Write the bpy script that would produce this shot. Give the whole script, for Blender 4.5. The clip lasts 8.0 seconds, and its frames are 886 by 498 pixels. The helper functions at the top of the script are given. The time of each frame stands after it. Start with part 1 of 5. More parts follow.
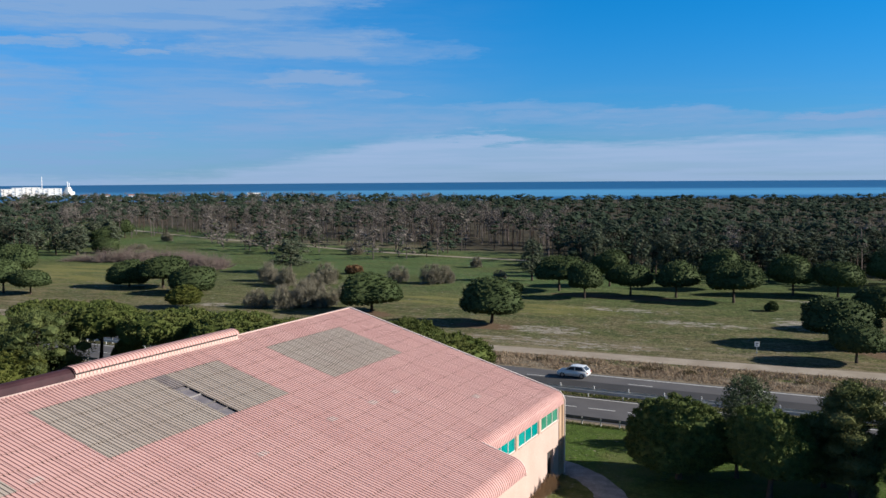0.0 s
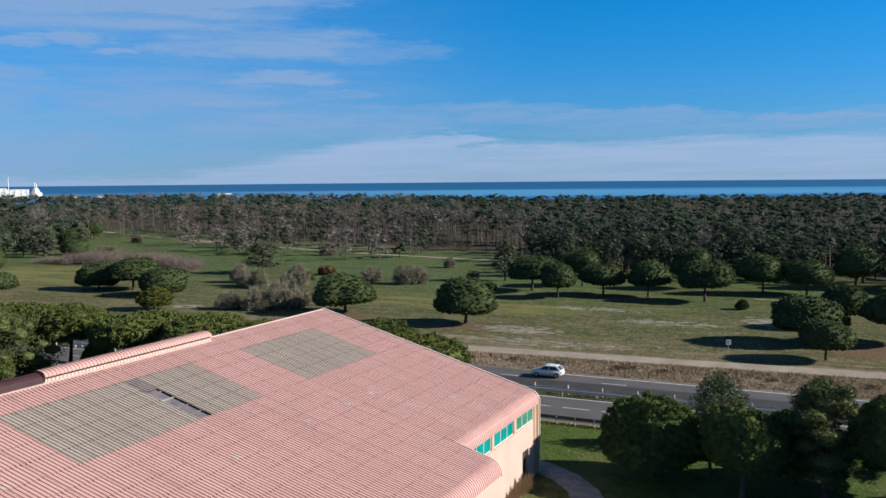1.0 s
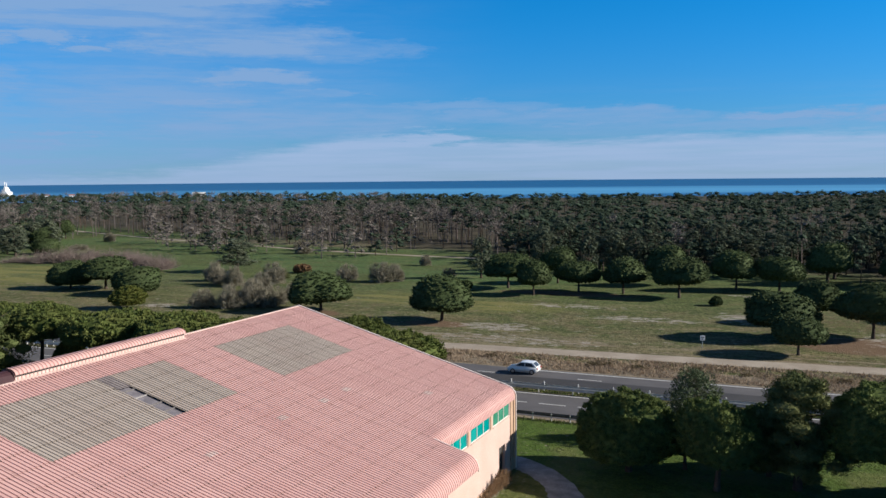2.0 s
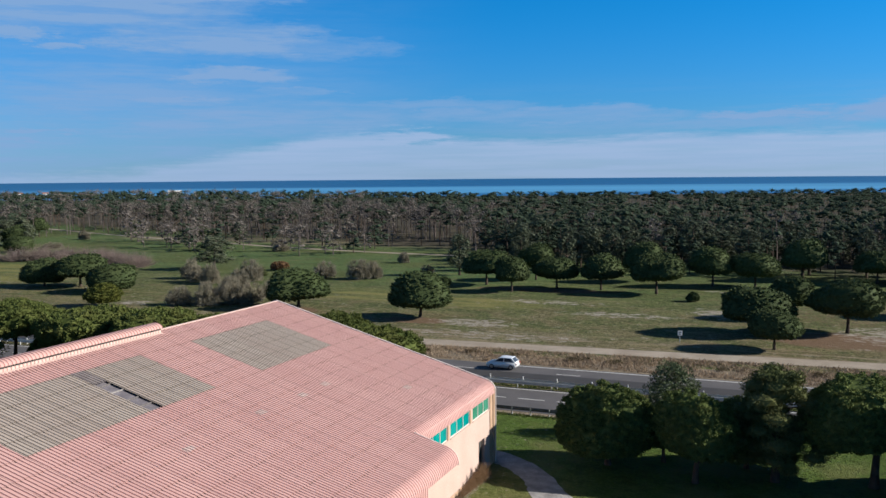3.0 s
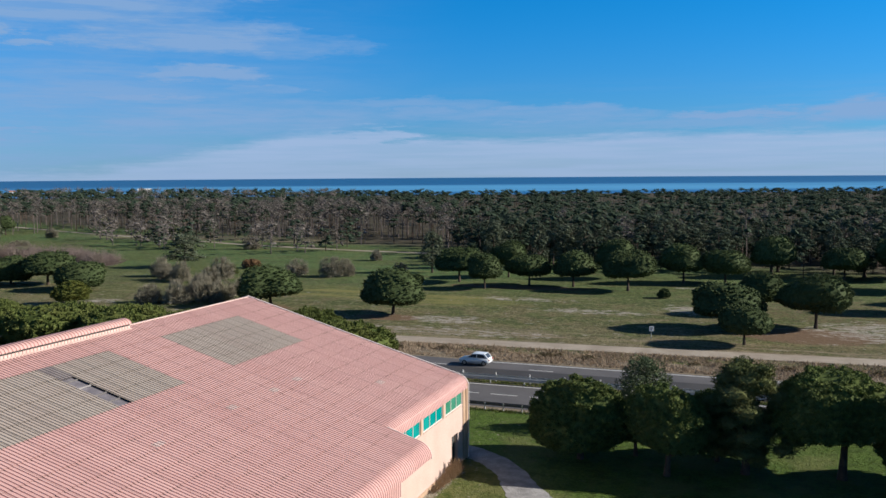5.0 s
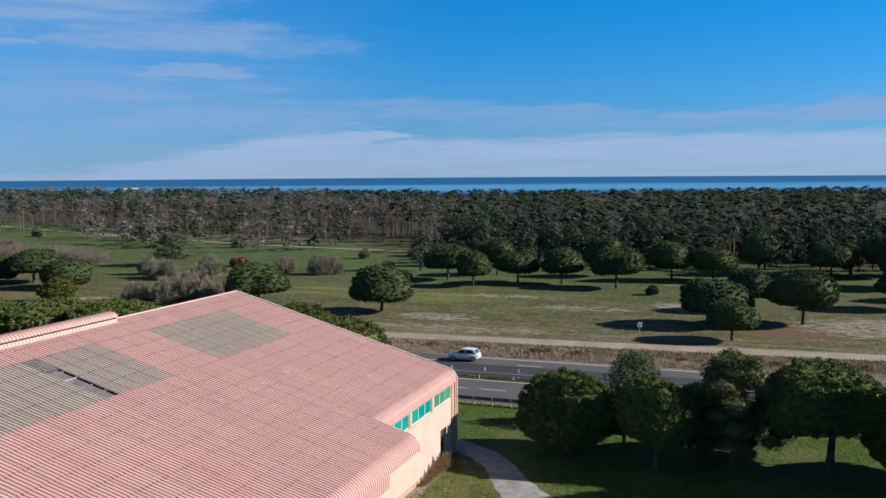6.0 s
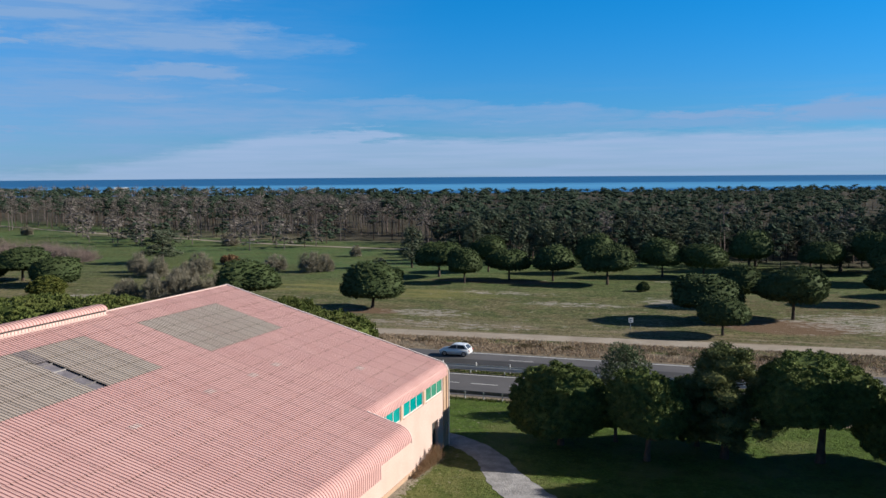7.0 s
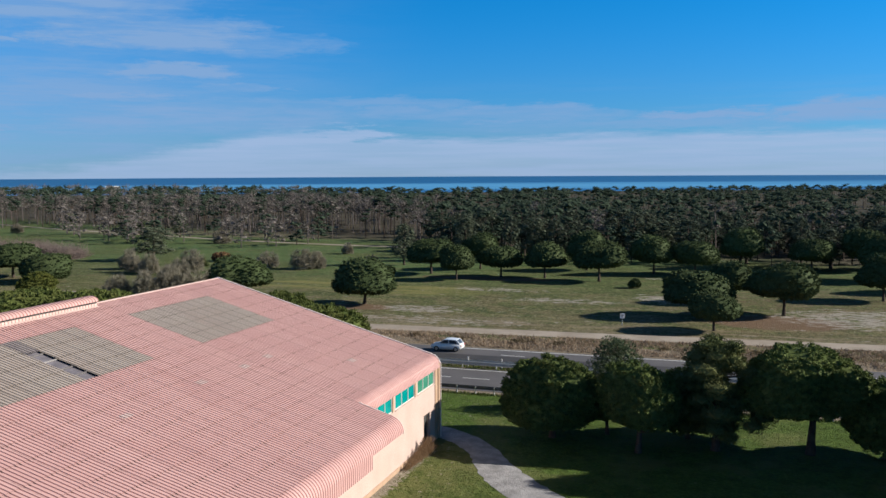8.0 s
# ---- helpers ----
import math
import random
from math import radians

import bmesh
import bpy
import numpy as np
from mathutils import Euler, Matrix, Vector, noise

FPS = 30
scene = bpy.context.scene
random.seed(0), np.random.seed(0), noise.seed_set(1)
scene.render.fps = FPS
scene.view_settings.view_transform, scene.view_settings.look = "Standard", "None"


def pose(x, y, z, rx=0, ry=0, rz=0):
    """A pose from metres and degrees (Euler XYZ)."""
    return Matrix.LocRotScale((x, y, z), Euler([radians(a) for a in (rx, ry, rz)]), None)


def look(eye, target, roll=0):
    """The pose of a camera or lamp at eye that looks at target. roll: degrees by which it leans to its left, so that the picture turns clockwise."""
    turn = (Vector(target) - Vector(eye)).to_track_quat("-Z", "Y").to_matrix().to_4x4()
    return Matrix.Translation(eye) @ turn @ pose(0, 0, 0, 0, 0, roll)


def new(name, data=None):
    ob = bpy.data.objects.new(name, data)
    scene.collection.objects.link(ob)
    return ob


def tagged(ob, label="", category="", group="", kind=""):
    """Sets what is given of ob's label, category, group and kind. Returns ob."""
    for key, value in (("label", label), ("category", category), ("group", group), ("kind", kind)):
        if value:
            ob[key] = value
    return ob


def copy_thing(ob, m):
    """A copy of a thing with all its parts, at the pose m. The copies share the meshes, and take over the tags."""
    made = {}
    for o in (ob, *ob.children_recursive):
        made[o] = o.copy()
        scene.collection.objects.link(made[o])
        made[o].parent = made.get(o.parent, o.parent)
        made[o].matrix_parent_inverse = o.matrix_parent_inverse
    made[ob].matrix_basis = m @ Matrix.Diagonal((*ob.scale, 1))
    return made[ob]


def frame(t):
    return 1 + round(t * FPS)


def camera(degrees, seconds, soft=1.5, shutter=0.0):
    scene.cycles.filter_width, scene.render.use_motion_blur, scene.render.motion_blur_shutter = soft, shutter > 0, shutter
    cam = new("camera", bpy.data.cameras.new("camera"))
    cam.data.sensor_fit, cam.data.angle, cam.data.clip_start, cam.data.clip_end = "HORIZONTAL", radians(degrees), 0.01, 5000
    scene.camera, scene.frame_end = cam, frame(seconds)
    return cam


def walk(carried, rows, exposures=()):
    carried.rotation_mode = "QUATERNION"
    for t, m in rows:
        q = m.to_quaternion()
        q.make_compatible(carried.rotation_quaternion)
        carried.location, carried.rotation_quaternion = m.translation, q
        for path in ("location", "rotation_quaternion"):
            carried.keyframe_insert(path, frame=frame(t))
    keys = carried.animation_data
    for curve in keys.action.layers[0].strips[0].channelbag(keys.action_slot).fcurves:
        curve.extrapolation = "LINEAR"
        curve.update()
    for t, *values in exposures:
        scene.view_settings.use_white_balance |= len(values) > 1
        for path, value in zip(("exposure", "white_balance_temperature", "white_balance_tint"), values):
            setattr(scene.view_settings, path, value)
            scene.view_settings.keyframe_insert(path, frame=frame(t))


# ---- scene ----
cam = camera(53.0, 8.0, soft=1.5)
PATH = [
    (0, (0.377, -0.176, 24.916), (-0.526, 1.601, 24.756), -0.4),
    (0.5, (0.257, -0.114, 24.95), (-0.631, 1.671, 24.79), -0.5),
    (1, (0.19, -0.111, 24.925), (-0.658, 1.693, 24.765), -0.5),
    (1.5, (0.166, -0.057, 24.852), (-0.656, 1.759, 24.691), -0.5),
    (3, (-0.065, 0.122, 24.292), (-0.817, 1.967, 24.125), -0.5),
    (3.5, (-0.141, 0.178, 24.238), (-0.877, 2.03, 24.071), -0.4),
    (4, (-0.136, 0.167, 24.183), (-0.858, 2.024, 24.016), -0.5),
    (4.5, (-0.108, 0.175, 24.118), (-0.817, 2.038, 23.95), -0.5),
    (5, (-0.144, 0.285, 23.919), (-0.839, 2.153, 23.749), -0.4),
    (6.5, (-0.192, 0.402, 23.067), (-0.853, 2.282, 22.897), -0.4),
    (7, (-0.236, 0.438, 22.783), (-0.888, 2.322, 22.612), -0.4),
    (7.5, (-0.274, 0.4, 22.494), (-0.916, 2.287, 22.322), -0.4),
    (8, (-0.199, 0.373, 22.221), (-0.834, 2.262, 22.049), -0.3),
]
walk(cam, [(t, look(eye, target, roll)) for t, eye, target, roll in PATH], exposures=[(0.0, 0.70, 6300, 10), (8.0, 0.70, 6300, 10)])

# ---------------------------------------------------------------- sky, sun
SUN_TO = Vector((0.943, 0.333, 0)).normalized()
SUN_UP = radians(24.8)
sun_data = bpy.data.lights.new("sun", "SUN")
sun_data.energy, sun_data.angle, sun_data.color = 5.0, radians(0.53), (1.0, 0.93, 0.83)
sun = new("sun", sun_data)
sun.matrix_world = look((0, 0, 60), Vector((0, 0, 60)) - Vector((SUN_TO.x * math.cos(SUN_UP), SUN_TO.y * math.cos(SUN_UP), math.sin(SUN_UP))))


class Nodes:
    """Short hand for building node trees."""

    def __init__(self, tree):
        self.t = tree
        tree.nodes.clear()

    def n(self, kind, inputs=None):
        nd = self.t.nodes.new(kind)
        for k, v in (inputs or {}).items():
            self.put(nd.inputs[k], v)
        return nd

    def put(self, sock, v):
        if isinstance(v, bpy.types.NodeSocket):
            self.t.links.new(v, sock)
        else:
            sock.default_value = v

    def math(self, op, a, b=0.0, c=0.0, clamp=False):
        nd = self.n("ShaderNodeMath")
        nd.operation, nd.use_clamp = op, clamp
        for i, v in enumerate((a, b, c)):
            self.put(nd.inputs[i], v)
        return nd.outputs[0]

    def ramp(self, v, a, b, lo=0.0, hi=1.0):
        nd = self.n("ShaderNodeMapRange", {"Value": v, "From Min": a, "From Max": b, "To Min": lo, "To Max": hi})
        nd.interpolation_type = "SMOOTHSTEP"
        return nd.outputs[0]

    def mix(self, f, a, b, blend="MIX"):
        nd = self.n("ShaderNodeMix")
        nd.data_type, nd.blend_type = "RGBA", blend
        self.put(nd.inputs[0], f)
        for i, v in ((6, a), (7, b)):
            self.put(nd.inputs[i], (*v, 1) if isinstance(v, tuple) and len(v) == 3 else v)
        return nd.outputs[2]

    def noise(self, vec, scale, detail=3.0, rough=0.55, out="Fac"):
        nd = self.n("ShaderNodeTexNoise", {"Vector": vec, "Scale": scale, "Detail": detail, "Roughness": rough})
        return nd.outputs[out]

    def stretch(self, vec, scale, rot=(0, 0, 0), loc=(0, 0, 0)):
        nd = self.n("ShaderNodeMapping", {"Vector": vec, "Scale": scale, "Rotation": rot, "Location": loc})
        return nd.outputs[0]


def sky_world():
    world = bpy.data.worlds.new("sky")
    scene.world = world
    world.use_nodes = True
    k = Nodes(world.node_tree)
    sky = k.n("ShaderNodeTexSky")
    sky.sky_type, sky.sun_disc = "NISHITA", False
    sky.sun_elevation, sky.sun_rotation = SUN_UP, math.atan2(SUN_TO.x, SUN_TO.y)
    sky.altitude, sky.air_density, sky.dust_density, sky.ozone_density = 30.0, 1.0, 0.1, 4.0
    way = k.n("ShaderNodeTexCoord").outputs["Generated"]
    parts = k.n("ShaderNodeSeparateXYZ", {"Vector": way})
    x, y, z = parts.outputs
    # turn about the vertical from the sea direction, in radians (left positive), and height over the horizon
    az = k.math("ARCTAN2", k.math("MULTIPLY", x, -1.0), y)
    el = k.math("ARCSINE", z)
    flat = k.n("ShaderNodeCombineXYZ", {"X": az, "Y": el}).outputs[0]
    # the deep polarised blue of a clear winter noon over the sea
    haze = k.ramp(el, -0.02, 0.22)
    blue = k.mix(1.0, sky.outputs[0], k.mix(haze, (0.35, 0.69, 1.23), k.mix(k.ramp(el, 0.22, 0.75), (0.062, 0.83, 1.38), (0.26, 0.31, 0.345))), "MULTIPLY")
    # whiter haze round the sun
    near_sun = k.n("ShaderNodeVectorMath", {0: way, 1: (SUN_TO.x * math.cos(SUN_UP), SUN_TO.y * math.cos(SUN_UP), math.sin(SUN_UP))})
    near_sun.operation = "DOT_PRODUCT"
    blue = k.mix(k.ramp(near_sun.outputs["Value"], 0.62, 0.97), blue, k.mix(1.0, sky.outputs[0], (0.24, 0.25, 0.26), "MULTIPLY"))
    # low bank over the sea: a ragged wedge that rises from the west to a tip, then runs on level
    edge = k.math("SUBTRACT", k.noise(k.stretch(flat, (9.0, 75.0, 1)), 1.0, 9.0, 0.72), 0.5)
    rim = k.math("SUBTRACT", k.ramp(az, 0.80, 0.40, 0.004, 0.055), k.ramp(k.math("ADD", az, k.math("MULTIPLY", edge, 0.30)), 0.47, 0.37, 0.0, 0.015))
    rim = k.math("ADD", k.math("ADD", rim, k.ramp(az, 0.22, 0.10, 0.0, 0.003)), k.math("MULTIPLY", edge, 0.034))
    bank = k.ramp(k.math("SUBTRACT", rim, el), -0.004, 0.010)
    streak = k.ramp(k.noise(k.stretch(flat, (6.0, 130.0, 1)), 1.0, 5.0), 0.35, 0.62, 0.76, 1.0)
    bank = k.math("MULTIPLY", k.math("MULTIPLY", bank, streak), k.ramp(el, 0.0, 0.03, 0.66, 0.80))
    # thin cirrus, single banks of it with ragged ends
    ragged = k.n("ShaderNodeSeparateXYZ", {"Vector": k.noise(k.stretch(flat, (9.0, 46.0, 1), loc=(1.7, 0.4, 0)), 1.0, 9.0, 0.72, "Color")})
    waz = k.math("ADD", az, k.math("MULTIPLY", k.math("SUBTRACT", ragged.outputs[0], 0.5), 0.26))
    wel = k.math("ADD", el, k.math("MULTIPLY", k.math("SUBTRACT", ragged.outputs[1], 0.5), 0.040))

    def cloud(at_az, at_el, wide, high, amount, lean=0.0):
        dx = k.math("MULTIPLY", k.math("SUBTRACT", waz, at_az), 1.0 / wide)
        dy = k.math("MULTIPLY", k.math("SUBTRACT", k.math("SUBTRACT", wel, at_el), k.math("MULTIPLY", k.math("SUBTRACT", waz, at_az), lean)), 1.0 / high)
        return k.ramp(k.math("ADD", k.math("MULTIPLY", dx, dx), k.math("MULTIPLY", dy, dy)), 1.6, 0.0, 0.0, min(1.15, amount * 1.8))

    wisps = 0.0
    for one in ((0.83, 0.178, 0.25, 0.034, 0.90), (0.68, 0.192, 0.13, 0.009, 0.60), (0.902, 0.138, 0.05, 0.006, 0.60), (0.836, 0.145, 0.06, 0.007, 0.70), (0.763, 0.136, 0.04, 0.005, 0.6),
                (0.625, 0.146, 0.12, 0.022, 0.85), (0.54, 0.138, 0.09, 0.016, 0.36), (0.618, 0.109, 0.08, 0.009, 0.80), (0.93, 0.092, 0.10, 0.032, 0.55), (0.676, 0.081, 0.08, 0.008, 0.58),
                (0.555, 0.092, 0.06, 0.007, 0.48), (0.62, 0.062, 0.24, 0.024, 0.50), (0.80, 0.050, 0.035, 0.0035, 0.85), (0.839, 0.039, 0.04, 0.003, 0.75), (0.90, 0.024, 0.16, 0.022, 0.50), (0.74, 0.032, 0.16, 0.026, 0.42),
                (0.26, 0.064, 0.17, 0.010, 0.46), (0.40, 0.076, 0.12, 0.007, 0.36), (0.045, 0.060, 0.06, 0.006, 0.55), (-0.085, 0.062, 0.09, 0.012, 0.68), (0.12, 0.052, 0.20, 0.008, 0.36)):
        wisps = k.math("MAXIMUM", cloud(*one), wisps)
    fine = k.ramp(k.noise(k.stretch(flat, (6.0, 64.0, 1), rot=(0, 0, 0.05), loc=(3.3, 0.7, 0)), 1.0, 9.0, 0.7), 0.36, 0.62, 0.55, 1.0)
    wisps = k.math("MULTIPLY", wisps, fine)
    # an even thin veil to the west
    veil = k.ramp(k.noise(k.stretch(flat, (2.6, 13.0, 1), loc=(0.4, 0.3, 0)), 1.0, 8.0, 0.64), 0.31, 0.60, 0.30, 0.80)
    veil = k.math("MULTIPLY", k.math("MULTIPLY", veil, fine), k.math("MULTIPLY", k.ramp(az, 0.30, 0.72), k.ramp(el, 0.16, 0.08, 0.45, 1.0)))
    low = k.math("MULTIPLY", k.ramp(el, 0.11, 0.04), k.math("MULTIPLY", k.ramp(k.noise(k.stretch(flat, (3.0, 46.0, 1), loc=(5.0, 0, 0)), 1.0, 8.0, 0.65), 0.42, 0.62), 0.40))
    col = k.mix(k.math("MINIMUM", k.math("MAXIMUM", k.math("MAXIMUM", wisps, low), veil), 0.92), blue, (2.48, 4.10, 6.70))
    col = k.mix(bank, col, (4.0, 5.15, 7.4))
    bg = k.n("ShaderNodeBackground", {"Color": col, "Strength": 0.060})
    k.n("ShaderNodeOutputWorld", {"Surface": bg.outputs[0]})


sky_world()

# ---------------------------------------------------------------- materials
def material(name, colour, rough=0.85, metal=0.0, make=None, bump=None, spec=0.3):
    """A node material. make(k, pos) gives the colour socket; bump = (socket maker, strength, distance)."""
    m = bpy.data.materials.new(name)
    m.use_nodes = True
    k = Nodes(m.node_tree)
    pos = k.n("ShaderNodeNewGeometry").outputs["Position"]
    base = make(k, pos) if make else (*colour, 1)
    bsdf = k.n("ShaderNodeBsdfPrincipled", {"Base Color": base, "Roughness": rough, "Metallic": metal, "Specular IOR Level": spec})
    if bump:
        h, strength, dist = bump
        nb = k.n("ShaderNodeBump", {"Height": h(k, pos), "Strength": strength, "Distance": dist})
        k.put(bsdf.inputs["Normal"], nb.outputs[0])
    k.n("ShaderNodeOutputMaterial", {"Surface": bsdf.outputs[0]})
    return m


def mottled(name, a, b, scale=1.0, fine=12.0, rough=0.85, bump=0.3, dist=0.02, spec=0.3, metal=0.0, stain=None):
    """Two tones at two scales, with fine relief."""
    def make(k, pos):
        big = k.ramp(k.noise(pos, scale, 4.0), 0.3, 0.7)
        small = k.noise(pos, fine, 3.0)
        c = k.mix(big, a, b)
        c = k.mix(k.ramp(small, 0.3, 0.7, 0.0, 0.35), c, tuple(v * 0.7 for v in a))
        if stain:
            c = k.mix(k.ramp(k.noise(pos, scale * 0.45, 5.0, 0.65), 0.52, 0.7, 0.0, 0.7), c, stain)
        return c
    return material(name, a, rough, metal, make, (lambda k, pos: k.noise(pos, fine, 4.0), bump, dist), spec)


def foliage(name, a, b, c, rough=0.7, clump_scale=1.3):
    """Leaf clumps, each clump with a tone of its own."""
    a, b, c = (tuple(1.5 * v for v in tone) for tone in (a, b, c))

    def make(k, pos):
        rnd = k.n("ShaderNodeNewGeometry").outputs["Random Per Island"]
        tree = k.n("ShaderNodeObjectInfo").outputs["Random"]
        clump = k.ramp(k.noise(pos, clump_scale, 3.0, 0.6), 0.32, 0.68)
        col = k.mix(k.math("ADD", k.math("MULTIPLY", clump, 0.75), k.math("MULTIPLY", rnd, 0.25)), a, b)
        col = k.mix(k.ramp(k.noise(pos, 0.35, 2.0), 0.4, 0.7, 0.0, 0.6), col, c)
        return k.mix(k.math("MULTIPLY", tree, 0.35), col, tuple(v * 0.75 for v in a))
    m = material(name, a, rough, 0.0, make, None, 0.06)
    # needles let part of the light through
    tree = m.node_tree
    leaf = next(n for n in tree.nodes if n.type == "BSDF_PRINCIPLED")
    last = next(n for n in tree.nodes if n.type == "OUTPUT_MATERIAL")
    thin, both = tree.nodes.new("ShaderNodeBsdfTranslucent"), tree.nodes.new("ShaderNodeMixShader")
    both.inputs[0].default_value = 0.34
    tree.links.new(leaf.inputs["Base Color"].links[0].from_socket, thin.inputs["Color"])
    tree.links.new(leaf.outputs[0], both.inputs[1])
    tree.links.new(thin.outputs[0], both.inputs[2])
    tree.links.new(both.outputs[0], last.inputs["Surface"])
    return m


M = {}
M["pine"] = foliage("pine_needles", (0.028, 0.041, 0.018), (0.070, 0.095, 0.038), (0.070, 0.088, 0.038), 0.7, 2.0)
M["pine_near"] = foliage("lush_needles", (0.037, 0.056, 0.019), (0.131, 0.165, 0.051), (0.101, 0.119, 0.039), 0.7, 2.2)
M["pine_row"] = foliage("sunny_needles", (0.050, 0.070, 0.020), (0.101, 0.120, 0.035), (0.112, 0.118, 0.038))
M["feather"] = foliage("pale_feathery_needles", (0.074, 0.101, 0.055), (0.142, 0.170, 0.096), (0.138, 0.158, 0.088))
M["pine_left"] = foliage("soft_green_needles", (0.050, 0.072, 0.026), (0.103, 0.122, 0.046), (0.109, 0.122, 0.042))
M["grey_pine"] = foliage("grey_green_needles", (0.053, 0.066, 0.044), (0.102, 0.118, 0.077), (0.108, 0.115, 0.075))
M["pine_yellow"] = foliage("yellowish_needles", (0.072, 0.090, 0.022), (0.126, 0.132, 0.036), (0.108, 0.109, 0.030))
M["aleppo"] = foliage("pale_needles", (0.067, 0.084, 0.033), (0.132, 0.144, 0.057), (0.142, 0.142, 0.057))
M["forest_green"] = foliage("forest_needles", (0.033, 0.049, 0.033), (0.046, 0.065, 0.043), (0.044, 0.061, 0.041), 0.85, 0.10)
M["edge_green"] = foliage("wood_edge_needles", (0.046, 0.059, 0.040), (0.086, 0.100, 0.067), (0.086, 0.095, 0.065))
M["forest_grey"] = foliage("grey_forest_needles", (0.115, 0.104, 0.093), (0.179, 0.155, 0.143), (0.117, 0.112, 0.095), 0.85, 0.2)
M["twig_grey"] = foliage("pale_bare_twigs", (0.170, 0.155, 0.117), (0.263, 0.239, 0.185), (0.163, 0.155, 0.106))
M["twig_purple"] = foliage("mauve_bare_twigs", (0.165, 0.127, 0.116), (0.253, 0.201, 0.181), (0.156, 0.138, 0.105))
M["green_twig"] = foliage("olive_twigs", (0.060, 0.078, 0.026), (0.105, 0.120, 0.042), (0.085, 0.090, 0.034))
M["twig_red"] = foliage("rusty_leaves", (0.140, 0.084, 0.046), (0.211, 0.125, 0.067), (0.164, 0.109, 0.058))
M["dry_grass"] = foliage("dry_grass_blades", (0.25, 0.195, 0.140), (0.35, 0.280, 0.205), (0.20, 0.150, 0.105), 0.9)
M["dry_weed"] = foliage("dry_weed_stems", (0.220, 0.149, 0.088), (0.341, 0.237, 0.149), (0.187, 0.130, 0.077), 0.9)
M["weed_brown"] = foliage("brown_weed_stems", (0.075, 0.062, 0.036), (0.130, 0.098, 0.062), (0.09, 0.085, 0.045), 0.9)
M["green_grass"] = foliage("green_grass_blades", (0.050, 0.080, 0.016), (0.100, 0.136, 0.032), (0.100, 0.112, 0.032), 0.95)
M["bark"] = mottled("bark", (0.050, 0.036, 0.028), (0.095, 0.070, 0.052), 2.0, 14.0, 0.95, 0.8, 0.05)
M["bark_pale"] = mottled("pale_bark", (0.105, 0.086, 0.080), (0.180, 0.148, 0.138), 1.0, 9.0, 0.95, 0.6, 0.05)


